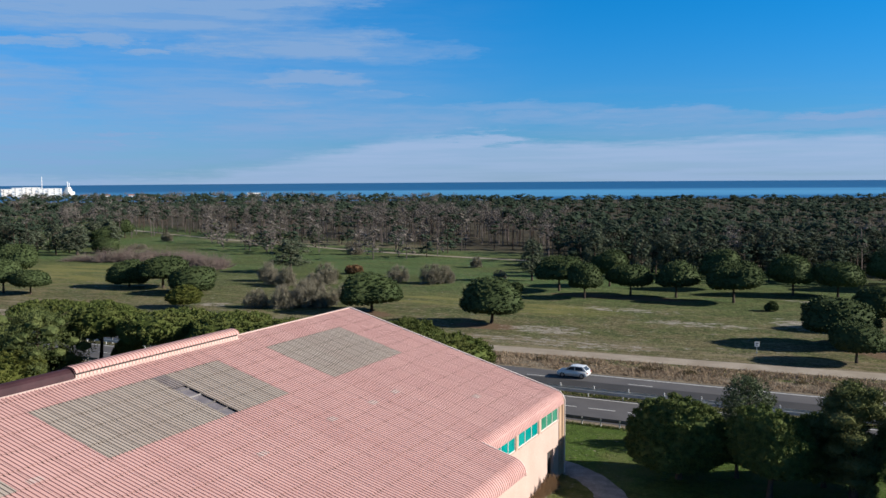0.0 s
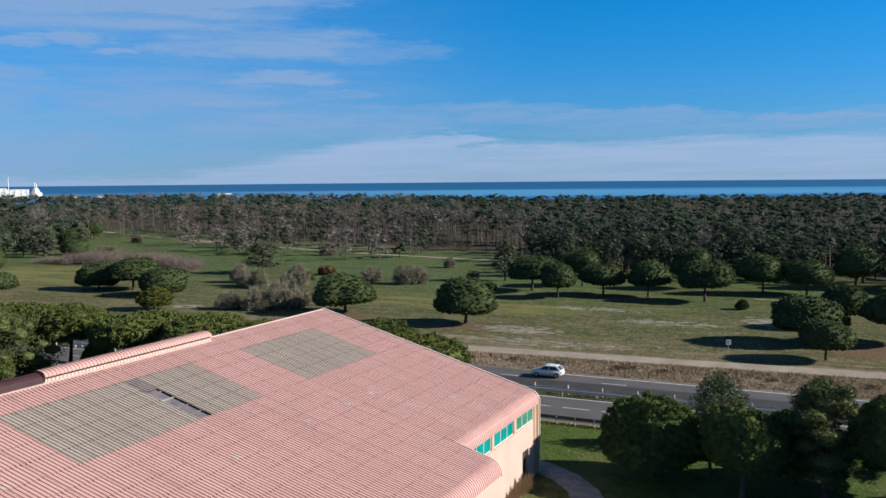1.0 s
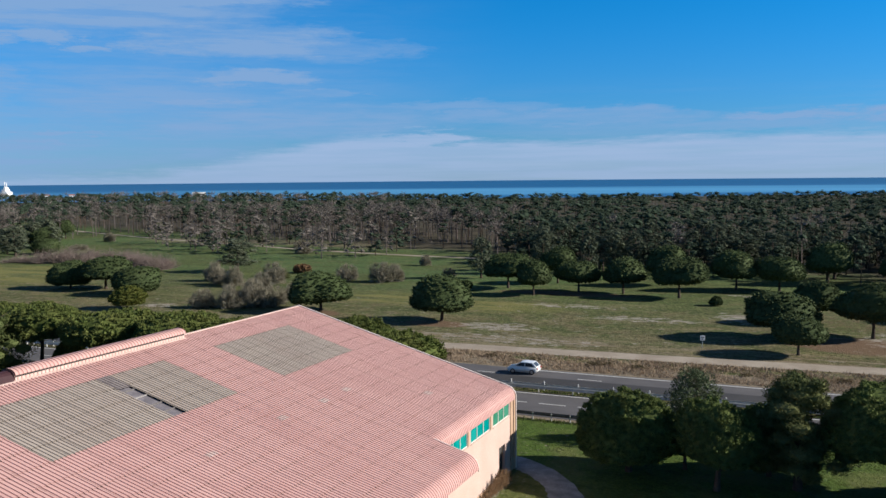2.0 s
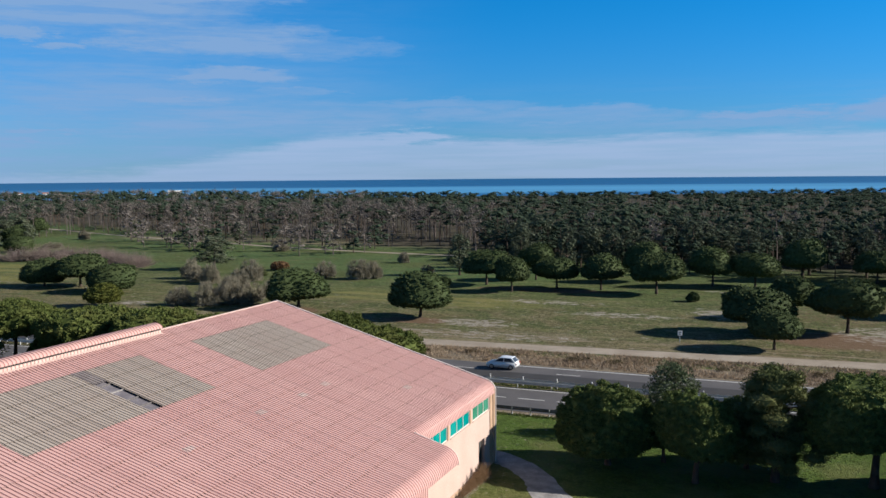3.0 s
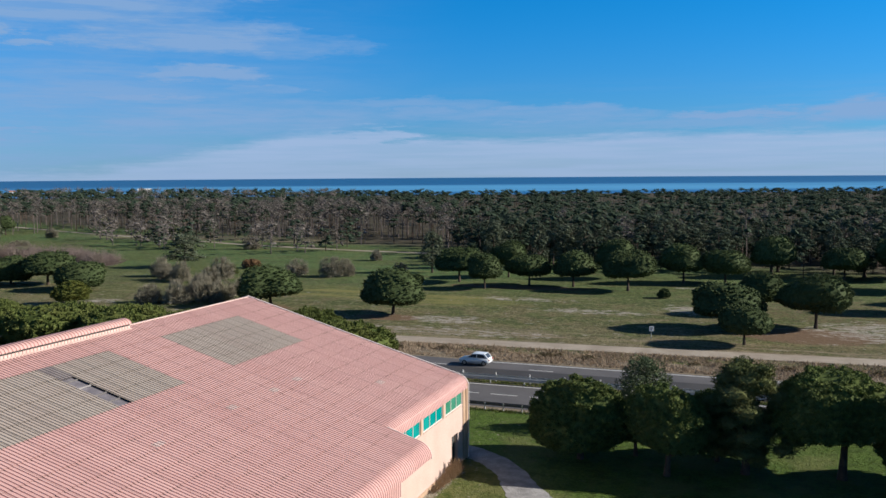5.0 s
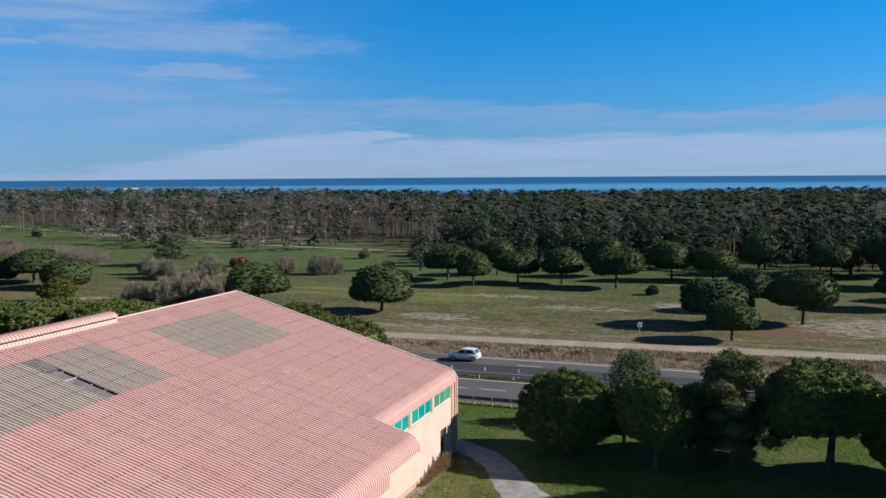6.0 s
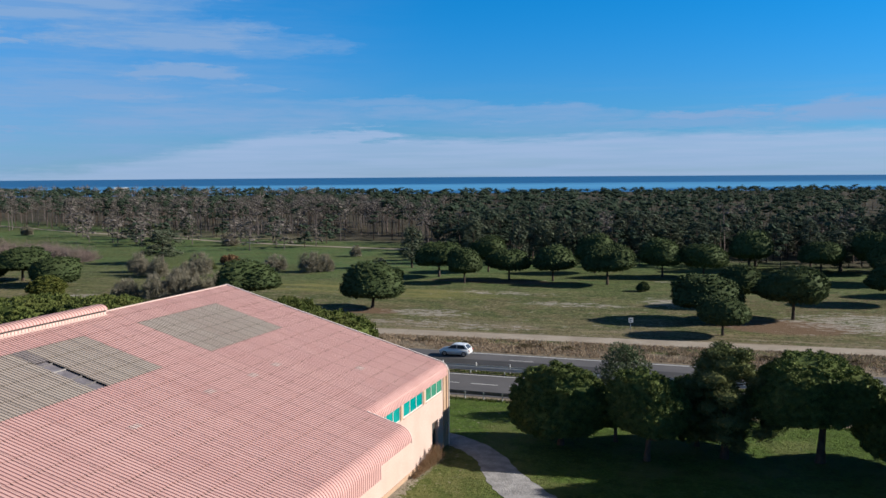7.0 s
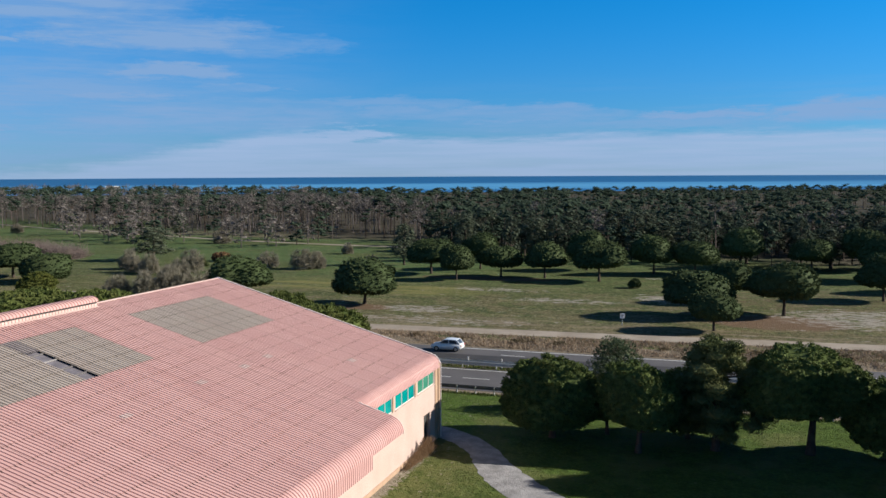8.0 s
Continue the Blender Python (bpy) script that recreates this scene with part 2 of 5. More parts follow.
def ground_colour(k, pos):
    p = k.n("ShaderNodeSeparateXYZ", {"Vector": pos})
    x, y, z = p.outputs
    fine = k.noise(pos, 3.5, 4.0)
    mid = k.noise(pos, 0.18, 5.0, 0.6)
    big = k.noise(k.stretch(pos, (0.5, 1.0, 1)), 0.035, 4.0)
    tuft = k.noise(pos, 0.75, 6.0, 0.72)
    grass = k.mix(k.ramp(fine, 0.3, 0.7), (0.066, 0.090, 0.026), (0.120, 0.136, 0.047))
    grass = k.mix(k.ramp(tuft, 0.46, 0.60, 0.0, 0.75), grass, (0.040, 0.050, 0.017))
    straw = k.mix(k.ramp(fine, 0.3, 0.7), (0.110, 0.094, 0.046), (0.192, 0.160, 0.088))
    straw = k.mix(k.ramp(tuft, 0.48, 0.62, 0.0, 0.65), straw, (0.078, 0.070, 0.032))
    lush = k.mix(k.ramp(fine, 0.3, 0.7), (0.056, 0.115, 0.036), (0.095, 0.168, 0.060))
    lush = k.mix(k.ramp(tuft, 0.47, 0.62, 0.0, 0.6), lush, (0.034, 0.046, 0.018))
    clod = k.noise(pos, 0.24, 8.0, 0.75)
    grass = k.mix(k.ramp(clod, 0.40, 0.50, 0.55, 0.0), grass, (0.040, 0.052, 0.017))
    grass = k.mix(k.ramp(clod, 0.54, 0.64, 0.0, 0.5), grass, (0.165, 0.150, 0.070))
    straw = k.mix(k.ramp(clod, 0.40, 0.50, 0.6, 0.0), straw, (0.070, 0.066, 0.028))
    lush = k.mix(k.ramp(clod, 0.50, 0.60, 0.0, 0.5), lush, (0.115, 0.128, 0.048))
    far = k.ramp(y, 150.0, 200.0)
    dryer = k.math("ADD", mid, k.ramp(y, 165.0, 120.0, -0.05, 0.07))
    field = k.mix(k.ramp(dryer, 0.44, 0.60), grass, straw)
    meadow = k.mix(k.ramp(big, 0.45, 0.60, 0.0, 0.9), lush, grass)
    meadow = k.mix(k.ramp(mid, 0.55, 0.68, 0.0, 0.6), meadow, straw)
    field = k.mix(k.math("MULTIPLY", far, 0.85), field, meadow)

    streak = k.noise(k.stretch(pos, (0.055, 0.26, 1), rot=(0, 0, -0.06)), 1.0, 7.0, 0.68)
    field = k.mix(k.ramp(streak, 0.51, 0.63, 0.0, 0.7), field, k.mix(far, k.mix(fine, (0.150, 0.135, 0.062), (0.235, 0.205, 0.110)), (0.125, 0.148, 0.052)))
    field = k.mix(k.ramp(streak, 0.47, 0.37, 0.0, 0.6), field, k.mix(fine, (0.040, 0.056, 0.018), (0.066, 0.080, 0.026)))

    fleck = k.noise(pos, 0.85, 4.0, 0.62)
    field = k.mix(k.ramp(fleck, 0.56, 0.63, 0.0, 0.65), field, k.mix(far, (0.225, 0.200, 0.115), (0.135, 0.165, 0.062)))
    field = k.mix(k.ramp(fleck, 0.44, 0.38, 0.0, 0.75), field, (0.042, 0.052, 0.019))

    blade = k.noise(pos, 2.3, 5.0, 0.68)
    field = k.mix(k.ramp(blade, 0.53, 0.61, 0.0, 0.6), field, k.mix(far, (0.205, 0.188, 0.105), (0.125, 0.158, 0.066)))
    field = k.mix(k.ramp(blade, 0.48, 0.39, 0.0, 0.85), field, (0.036, 0.044, 0.017))

    def spot(cx, cy, rx, ry):
        """One on a worn place, fading to nothing at its edge."""
        dx, dy = k.math("DIVIDE", k.math("SUBTRACT", x, cx), rx), k.math("DIVIDE", k.math("SUBTRACT", y, cy), ry)
        return k.ramp(k.math("SQRT", k.math("ADD", k.math("MULTIPLY", dx, dx), k.math("MULTIPLY", dy, dy))), 1.0, 0.35)

    # a sunnier, drier sweep of the western meadow
    warm = k.math("MULTIPLY", spot(-196, 168, 42, 34), k.ramp(k.noise(k.stretch(pos, (0.06, 0.16, 1)), 1.0, 6.0, 0.65), 0.40, 0.58, 0.15, 0.75))
    warm = k.math("MAXIMUM", warm, k.math("MULTIPLY", k.math("MAXIMUM", spot(-84, 161, 26, 11), spot(-60, 157, 22, 10)), k.ramp(streak, 0.42, 0.58, 0.1, 0.7)))
    field = k.mix(warm, field, k.mix(fine, (0.150, 0.146, 0.044), (0.245, 0.225, 0.080)))

    def either(*many):
        out = many[0]
        for one in many[1:]:
            out = k.math("MAXIMUM", out, one)
        return out

    # trodden sandy patches and streaks along the dirt track, under the pines and to the east
    sandy = k.noise(k.stretch(pos, (0.42, 0.80, 1), rot=(0, 0, -0.06)), 1.0, 9.0, 0.72)
    belt = k.math("MULTIPLY", k.ramp(y, 190.0, 128.0, 0.0, 1.0), k.ramp(y, 105.0, 116.0))
    worn = either(spot(-50, 135.5, 11, 6), k.math("MULTIPLY", spot(21, 144, 25, 15), 1.05), spot(-12, 158, 9, 9), k.math("MULTIPLY", spot(-29, 151, 16, 4), 0.9), k.math("MULTIPLY", spot(-44, 162, 14, 4), 0.9), k.math("MULTIPLY", spot(-45, 126, 26, 5), 0.8), k.math("MULTIPLY", belt, 0.2), spot(-14, 187, 8, 2), spot(-120, 136, 6, 4), spot(-176, 122, 9, 5))
    bare = k.ramp(k.math("ADD", sandy, k.math("MULTIPLY", worn, 0.16)), 0.625, 0.675)
    # red-brown needle earth
    earth = either(spot(5, 138, 17, 11), k.math("MULTIPLY", spot(12, 164, 36, 28), 0.6), k.math("MULTIPLY", spot(2, 128, 44, 9), 0.5), spot(-60, 135, 10, 5), spot(-50, 179, 24, 6), spot(-86, 138, 9, 6))
    earth = k.ramp(k.math("ADD", k.math("MULTIPLY", earth, 0.50), k.math("ADD", k.math("MULTIPLY", tuft, 0.5), k.math("MULTIPLY", blade, 0.5))), 0.74, 0.95)
    field = k.mix(k.math("MULTIPLY", earth, 0.88), field, k.mix(fine, (0.115, 0.070, 0.044), (0.185, 0.120, 0.080)))
    field = k.mix(k.math("MULTIPLY", bare, 0.85), field, k.mix(k.ramp(fine, 0.3, 0.7), (0.22, 0.190, 0.155), (0.42, 0.39, 0.35)))
    ruts = k.math("MULTIPLY", k.math("MULTIPLY", k.ramp(y, 134.0, 124.0), k.ramp(y, 116.0, 119.0)), k.ramp(k.noise(k.stretch(pos, (0.05, 0.55, 1), rot=(0, 0, -0.06)), 1.0, 7.0, 0.72), 0.47, 0.60))
    field = k.mix(k.math("MULTIPLY", ruts, 0.65), field, k.mix(fine, (0.20, 0.155, 0.11), (0.31, 0.25, 0.19)))
    # mown lawn round the hall
    lawn = k.mix(k.ramp(fine, 0.25, 0.75), (0.045, 0.082, 0.014), (0.092, 0.138, 0.028))
    lawn = k.mix(k.ramp(tuft, 0.45, 0.62, 0.0, 0.6), lawn, (0.034, 0.052, 0.010))
    lawn = k.mix(k.ramp(mid, 0.46, 0.66, 0.0, 0.6), lawn, (0.130, 0.134, 0.050))
    lawn = k.mix(k.math("MULTIPLY", k.math("MULTIPLY", k.ramp(x, -13.0, -21.0, 0.0, 0.7), k.ramp(y, 71.0, 66.0)), k.ramp(tuft, 0.62, 0.42, 0.3, 1.0)), lawn, k.mix(fine, (0.120, 0.116, 0.040), (0.190, 0.172, 0.075)))
    foot = k.math("MULTIPLY", k.ramp(x, -22.6, -23.7), k.ramp(y, 67.5, 65.0))
    rubble = k.ramp(k.math("ADD", k.math("MULTIPLY", foot, 0.3), k.noise(pos, 1.6, 5.0, 0.7)), 0.58, 0.72)
    lawn = k.mix(k.math("MULTIPLY", rubble, k.ramp(x, -15.0, -22.0, 0.25, 0.9)), lawn, k.mix(fine, (0.17, 0.135, 0.095), (0.40, 0.36, 0.30)))
    col = k.mix(k.ramp(y, 85.5, 84.0), field, lawn)
    # dry sandy ground before the woods, and a darker brown floor under them
    dry = k.math("MULTIPLY", either(spot(-212, 286, 62, 20), spot(-150, 282, 50, 17)), k.ramp(streak, 0.40, 0.56, 0.15, 0.85))
    col = k.mix(dry, col, k.mix(fine, (0.165, 0.130, 0.088), (0.260, 0.215, 0.150)))
    wood_floor = k.mix(k.ramp(mid, 0.35, 0.65), (0.042, 0.038, 0.026), (0.082, 0.070, 0.048))
    return k.mix(k.ramp(k.math("ADD", k.math("ADD", y, k.math("MULTIPLY", x, 0.34)), k.math("MULTIPLY", mid, 30.0)), 232.0, 262.0), col, wood_floor)


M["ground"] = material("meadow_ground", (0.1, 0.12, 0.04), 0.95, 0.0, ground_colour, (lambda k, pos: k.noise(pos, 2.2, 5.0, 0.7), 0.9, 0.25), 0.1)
M["asphalt"] = mottled("asphalt", (0.086, 0.083, 0.087), (0.116, 0.110, 0.113), 0.25, 22.0, 0.9, 0.2, 0.01)
M["asphalt_dark"] = mottled("newer_asphalt", (0.036, 0.036, 0.039), (0.050, 0.049, 0.051), 0.3, 22.0, 0.9, 0.2, 0.01)
M["road_paint"] = mottled("worn_white_road_paint", (0.55, 0.55, 0.53), (0.68, 0.68, 0.66), 1.0, 9.0, 0.8, 0.1, 0.005)
M["dirt"] = mottled("sandy_dirt", (0.27, 0.225, 0.175), (0.36, 0.31, 0.25), 0.3, 6.0, 0.95, 0.6, 0.06)
M["patchy_dirt"] = mottled("grassed_over_dirt", (0.26, 0.215, 0.165), (0.36, 0.31, 0.25), 0.30, 3.0, 0.95, 0.6, 0.06, stain=(0.060, 0.090, 0.030))
M["verge"] = mottled("dry_verge_soil", (0.16, 0.128, 0.088), (0.235, 0.19, 0.13), 0.5, 4.0, 0.95, 0.8, 0.15)
M["gravel"] = mottled("grey_gravel", (0.22, 0.212, 0.21), (0.38, 0.368, 0.36), 0.9, 7.0, 0.95, 0.9, 0.06)
M["galvanised"] = mottled("galvanised_steel", (0.48, 0.49, 0.48), (0.60, 0.61, 0.60), 1.2, 10.0, 0.5, 0.1, 0.01, 0.5, 0.35)
# darker copy for the roadside beam, its shaded back put into the colour
M["galvanised_shaded"] = mottled("shaded_galvanised_steel", (0.13, 0.13, 0.135), (0.20, 0.20, 0.205), 1.2, 10.0, 0.6, 0.1, 0.01, 0.5, 0.35)
M["white_plastic"] = mottled("white_plastic", (0.75, 0.75, 0.73), (0.82, 0.82, 0.80), 2.0, 12.0, 0.5, 0.05, 0.005)
M["stucco"] = mottled("cream_stucco", (0.49, 0.366, 0.310), (0.545, 0.412, 0.355), 0.5, 9.0, 0.92, 0.25, 0.02, stain=(0.48, 0.37, 0.308))
M["trim_white"] = mottled("off_white_metal_trim", (0.64, 0.56, 0.52), (0.72, 0.64, 0.60), 0.8, 8.0, 0.6, 0.1, 0.005)
M["trim_pink"] = mottled("pale_pink_flashing", (0.56, 0.42, 0.37), (0.64, 0.49, 0.44), 0.8, 8.0, 0.7, 0.1, 0.005)
M["maroon"] = mottled("dark_maroon_sheet", (0.034, 0.012, 0.016), (0.050, 0.019, 0.024), 0.8, 8.0, 0.7, 0.1, 0.01)
# near-black colour that stands for shade in the doorway and below the vent's cap
M["shade_dark"] = mottled("painted_dark_shade", (0.04, 0.038, 0.036), (0.06, 0.056, 0.052), 1.0, 6.0, 0.9, 0.2, 0.01)
M["strip_pink"] = mottled("pinkish_white_strip", (0.50, 0.39, 0.34), (0.58, 0.46, 0.41), 0.8, 4.0, 0.8, 0.2, 0.02)
M["lining"] = mottled("grey_roof_lining", (0.125, 0.115, 0.130), (0.20, 0.185, 0.205), 1.4, 5.0, 0.85, 0.2, 0.01)
M["bearer"] = mottled("weathered_timber", (0.11, 0.10, 0.10), (0.18, 0.165, 0.16), 1.2, 8.0, 0.85, 0.2, 0.01)
M["bearer_pale"] = mottled("pale_weathered_timber", (0.22, 0.205, 0.20), (0.30, 0.28, 0.27), 1.2, 8.0, 0.85, 0.2, 0.01)
M["post_brown"] = mottled("brown_render", (0.38, 0.255, 0.17), (0.46, 0.32, 0.22), 0.7, 7.0, 0.9, 0.2, 0.01)
M["town_white"] = mottled("white_render", (0.74, 0.73, 0.70), (0.82, 0.80, 0.77), 0.05, 1.0, 0.9, 0.05, 0.02)
M["town_pink"] = mottled("pink_render", (0.60, 0.42, 0.36), (0.66, 0.48, 0.40), 0.05, 1.0, 0.9, 0.05, 0.02)
M["town_roof"] = mottled("clay_roof", (0.36, 0.16, 0.09), (0.45, 0.21, 0.12), 0.1, 1.0, 0.9, 0.05, 0.02)
M["glass_dark"] = material("dark_glass", (0.05, 0.06, 0.07), 0.15)
M["car_paint"] = material("silver_white_paint", (0.76, 0.78, 0.78), 0.25, 0.1, None, None, 0.5)
M["tyre"] = material("rubber", (0.02, 0.02, 0.02), 0.8)
M["rim"] = material("alloy", (0.5, 0.5, 0.5), 0.35, 0.9)
M["red_lens"] = material("red_lens", (0.35, 0.02, 0.02), 0.2)
M["sign_white"] = material("sign_face", (0.75, 0.75, 0.74), 0.4)
M["sign_dark"] = material("sign_mark", (0.06, 0.06, 0.07), 0.5)


def teal(name, a, b):
    def make(k, pos):
        return k.mix(k.ramp(k.noise(pos, 0.7, 3.0), 0.35, 0.65), a, b)
    return material(name, a, 0.12, 0.0, make, None, 0.6)


M["teal"] = teal("teal_film_glass", (0.0, 0.20, 0.19), (0.006, 0.27, 0.25))
M["green_glass"] = teal("green_film_glass", (0.03, 0.17, 0.105), (0.05, 0.23, 0.15))

RIB = 0.275


def sheet_colour(crest, shaded_trough, spots, lap_tone=0.55, least=0.2, laps=0.6, pitch=RIB, lows=(0.5, 0.26, 0.14)):
    """Ribbed sheet: the grooves' shade painted as a darker tone, weather stains, each sheet slightly different."""
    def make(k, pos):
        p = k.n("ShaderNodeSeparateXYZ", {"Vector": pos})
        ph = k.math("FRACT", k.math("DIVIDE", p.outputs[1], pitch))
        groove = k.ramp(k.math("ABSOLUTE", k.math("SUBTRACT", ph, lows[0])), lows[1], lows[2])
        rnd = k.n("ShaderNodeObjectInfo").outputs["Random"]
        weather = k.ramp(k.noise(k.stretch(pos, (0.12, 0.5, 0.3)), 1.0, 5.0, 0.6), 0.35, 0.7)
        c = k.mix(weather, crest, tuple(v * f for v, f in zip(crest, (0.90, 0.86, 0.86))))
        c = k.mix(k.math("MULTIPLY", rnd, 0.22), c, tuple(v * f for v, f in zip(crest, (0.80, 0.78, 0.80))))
        # grooves tinted darker, their shade put into the colour
        c = k.mix(groove, c, shaded_trough)
        lichen = k.ramp(k.noise(pos, 5.0, 3.0), 0.66, 0.74, 0.0, 0.7)
        c = k.mix(lichen, c, spots)
        # darker broken lines along the upper and side laps of each sheet
        own = k.n("ShaderNodeSeparateXYZ", {"Vector": k.n("ShaderNodeTexCoord").outputs["Object"]})
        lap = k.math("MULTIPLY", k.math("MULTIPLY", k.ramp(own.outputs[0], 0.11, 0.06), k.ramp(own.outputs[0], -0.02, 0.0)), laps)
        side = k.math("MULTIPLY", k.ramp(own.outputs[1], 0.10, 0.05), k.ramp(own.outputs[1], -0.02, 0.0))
        lap_line = k.math("MULTIPLY", k.math("MAXIMUM", lap, k.math("MULTIPLY", side, laps + 0.2)), k.ramp(k.noise(pos, 3.0, 4.0, 0.7), 0.38, 0.62, least, 0.9))
        c = k.mix(lap_line, c, tuple(v * lap_tone for v in crest))
        # dark dots at each lap: its shadow and fasteners put into the colour
        lap_dots = k.math("MULTIPLY", k.math("MULTIPLY", k.ramp(own.outputs[0], 0.22, 0.15), k.ramp(own.outputs[0], -0.02, 0.01)), groove)
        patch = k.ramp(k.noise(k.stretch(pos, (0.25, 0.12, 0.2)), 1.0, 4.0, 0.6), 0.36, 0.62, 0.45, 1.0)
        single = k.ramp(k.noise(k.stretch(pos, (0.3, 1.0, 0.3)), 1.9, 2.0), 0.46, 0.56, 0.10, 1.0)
        return k.mix(k.math("MULTIPLY", k.math("MULTIPLY", lap_dots, patch), single), c, tuple(v * 0.26 for v in crest))
    return make


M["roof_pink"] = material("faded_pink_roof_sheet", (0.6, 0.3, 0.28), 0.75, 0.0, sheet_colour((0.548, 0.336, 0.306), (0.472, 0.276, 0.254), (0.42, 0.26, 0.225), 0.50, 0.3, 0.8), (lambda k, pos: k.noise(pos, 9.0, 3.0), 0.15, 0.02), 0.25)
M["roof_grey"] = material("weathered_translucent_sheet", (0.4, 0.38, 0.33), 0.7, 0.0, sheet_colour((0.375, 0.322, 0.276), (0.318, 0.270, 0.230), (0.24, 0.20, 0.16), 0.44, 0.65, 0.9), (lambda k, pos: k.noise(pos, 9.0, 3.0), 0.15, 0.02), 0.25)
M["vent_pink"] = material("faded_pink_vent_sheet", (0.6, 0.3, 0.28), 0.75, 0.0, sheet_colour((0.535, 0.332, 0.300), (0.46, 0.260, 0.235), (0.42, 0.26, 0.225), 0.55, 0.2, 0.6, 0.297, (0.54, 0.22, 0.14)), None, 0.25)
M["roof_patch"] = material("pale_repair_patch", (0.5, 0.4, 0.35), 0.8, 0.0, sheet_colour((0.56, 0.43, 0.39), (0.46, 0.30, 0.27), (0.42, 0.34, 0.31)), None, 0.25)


def sea_colour(k, pos):
    p = k.n("ShaderNodeSeparateXYZ", {"Vector": pos})
    out = k.math("ADD", k.math("MULTIPLY", p.outputs[1], 0.89), k.math("MULTIPLY", p.outputs[0], -0.45))
    band = k.noise(k.stretch(pos, (0.0004, 0.0022, 0), rot=(0, 0, -0.47)), 1.0, 4.0)
    c = k.mix(k.ramp(out, 1000.0, 2600.0), (0.014, 0.118, 0.290), (0.011, 0.098, 0.235))
    belt = k.math("MULTIPLY", k.ramp(out, 1120.0, 1300.0), k.ramp(out, 2050.0, 1700.0))
    return k.mix(k.math("MULTIPLY", k.ramp(band, 0.36, 0.60, 0.15, 0.9), belt), c, (0.090, 0.310, 0.540))


M["sea"] = material("sea_water", (0.02, 0.1, 0.25), 0.55, 0.0, sea_colour, (lambda k, pos: k.noise(pos, 0.12, 4.0), 0.4, 0.8), 0.25)

# ---------------------------------------------------------------- mesh helpers
def mesh_of(name, verts, faces, mats, index=None, smooth=False):
    """A mesh from arrays of corners and faces (all triangles or all quads)."""
    me = bpy.data.meshes.new(name)
    verts, faces = np.asarray(verts, np.float32), np.asarray(faces, np.int32)
    me.vertices.add(len(verts))
    me.vertices.foreach_set("co", verts.ravel())
    w = faces.shape[1]
    me.loops.add(faces.size)
    me.loops.foreach_set("vertex_index", faces.ravel())
    me.polygons.add(len(faces))
    me.polygons.foreach_set("loop_start", np.arange(0, faces.size, w, dtype=np.int32))
    for m in mats:
        me.materials.append(m)
    if index is not None:
        me.polygons.foreach_set("material_index", np.asarray(index, np.int32))
    me.polygons.foreach_set("use_smooth", np.full(len(faces), smooth, dtype=bool))
    me.update(calc_edges=True)
    me.validate()
    return me


def part(name, bm, mat, parent=None, label="", smooth=False):
    """Links a bmesh as one mesh object under a thing or a part."""
    me = bpy.data.meshes.new(name)
    bm.to_mesh(me)
    bm.free()
    for m in mat if isinstance(mat, (list, tuple)) else [mat]:
        me.materials.append(m)
    if smooth:
        me.polygons.foreach_set("use_smooth", np.ones(len(me.polygons), dtype=bool))
    ob = new(name, me)
    if parent:
        ob.parent = parent
    return tagged(ob, label)


def put_under(name, me, parent, loc=(0, 0, 0), label=""):
    ob = new(name, me)
    ob.parent, ob.location = parent, loc
    return tagged(ob, label)


def empty(name, loc=(0, 0, 0)):
    ob = new(name)
    ob.location, ob.empty_display_size = loc, 0.3
    return ob


def box(bm, x0, x1, y0, y1, z0, z1, bevel=0.0):
    m = Matrix.Translation(((x0 + x1) / 2, (y0 + y1) / 2, (z0 + z1) / 2)) @ Matrix.Diagonal((x1 - x0, y1 - y0, z1 - z0, 1))
    r = bmesh.ops.create_cube(bm, size=1.0, matrix=m)
    if bevel:
        es = {e for v in r["verts"] for e in v.link_edges}
        bmesh.ops.bevel(bm, geom=list(es), offset=bevel, segments=2, affect="EDGES", profile=0.5)
    return bm


def boxed(*a, **kw):
    return box(bmesh.new(), *a, **kw)


def prism(bm, ring, axis, a, b):
    """Pushes a closed outline (pairs) along an axis ('x' or 'y') from a to b."""
    def at(p, s):
        return (s, p[0], p[1]) if axis == "x" else (p[0], s, p[1])
    lo, hi = [bm.verts.new(at(p, a)) for p in ring], [bm.verts.new(at(p, b)) for p in ring]
    n = len(ring)
    for i in range(n):
        bm.faces.new((lo[i], lo[(i + 1) % n], hi[(i + 1) % n], hi[i]))
    bm.faces.new(lo[::-1]), bm.faces.new(hi)
    bmesh.ops.recalc_face_normals(bm, faces=bm.faces)
    return bm


def tube(points, radii, sides=6):
    """Corners and triangles of a tapering tube along points."""
    pts = np.asarray(points, float)
    V, F = [], []
    for i, (p, r) in enumerate(zip(pts, radii)):
        d = pts[min(i + 1, len(pts) - 1)] - pts[max(i - 1, 0)]
        d = d / (np.linalg.norm(d) + 1e-9)
        u = np.cross(d, (0.31, 0.87, 0.12))
        u /= np.linalg.norm(u)
        v = np.cross(d, u)
        for s in range(sides):
            a = 2 * math.pi * s / sides
            V.append(p + r * (math.cos(a) * u + math.sin(a) * v))
    for i in range(len(pts) - 1):
        for s in range(sides):
            a, b = i * sides + s, i * sides + (s + 1) % sides
            F += [(a, b, b + sides), (a, b + sides, a + sides)]
    return np.array(V), np.array(F)


def gather(pieces):
    """Joins (verts, faces) pairs into one pair."""
    V, F, n = [], [], 0
    for v, f in pieces:
        V.append(v)
        F.append(np.asarray(f) + n)
        n += len(v)
    return np.concatenate(V), np.concatenate(F)


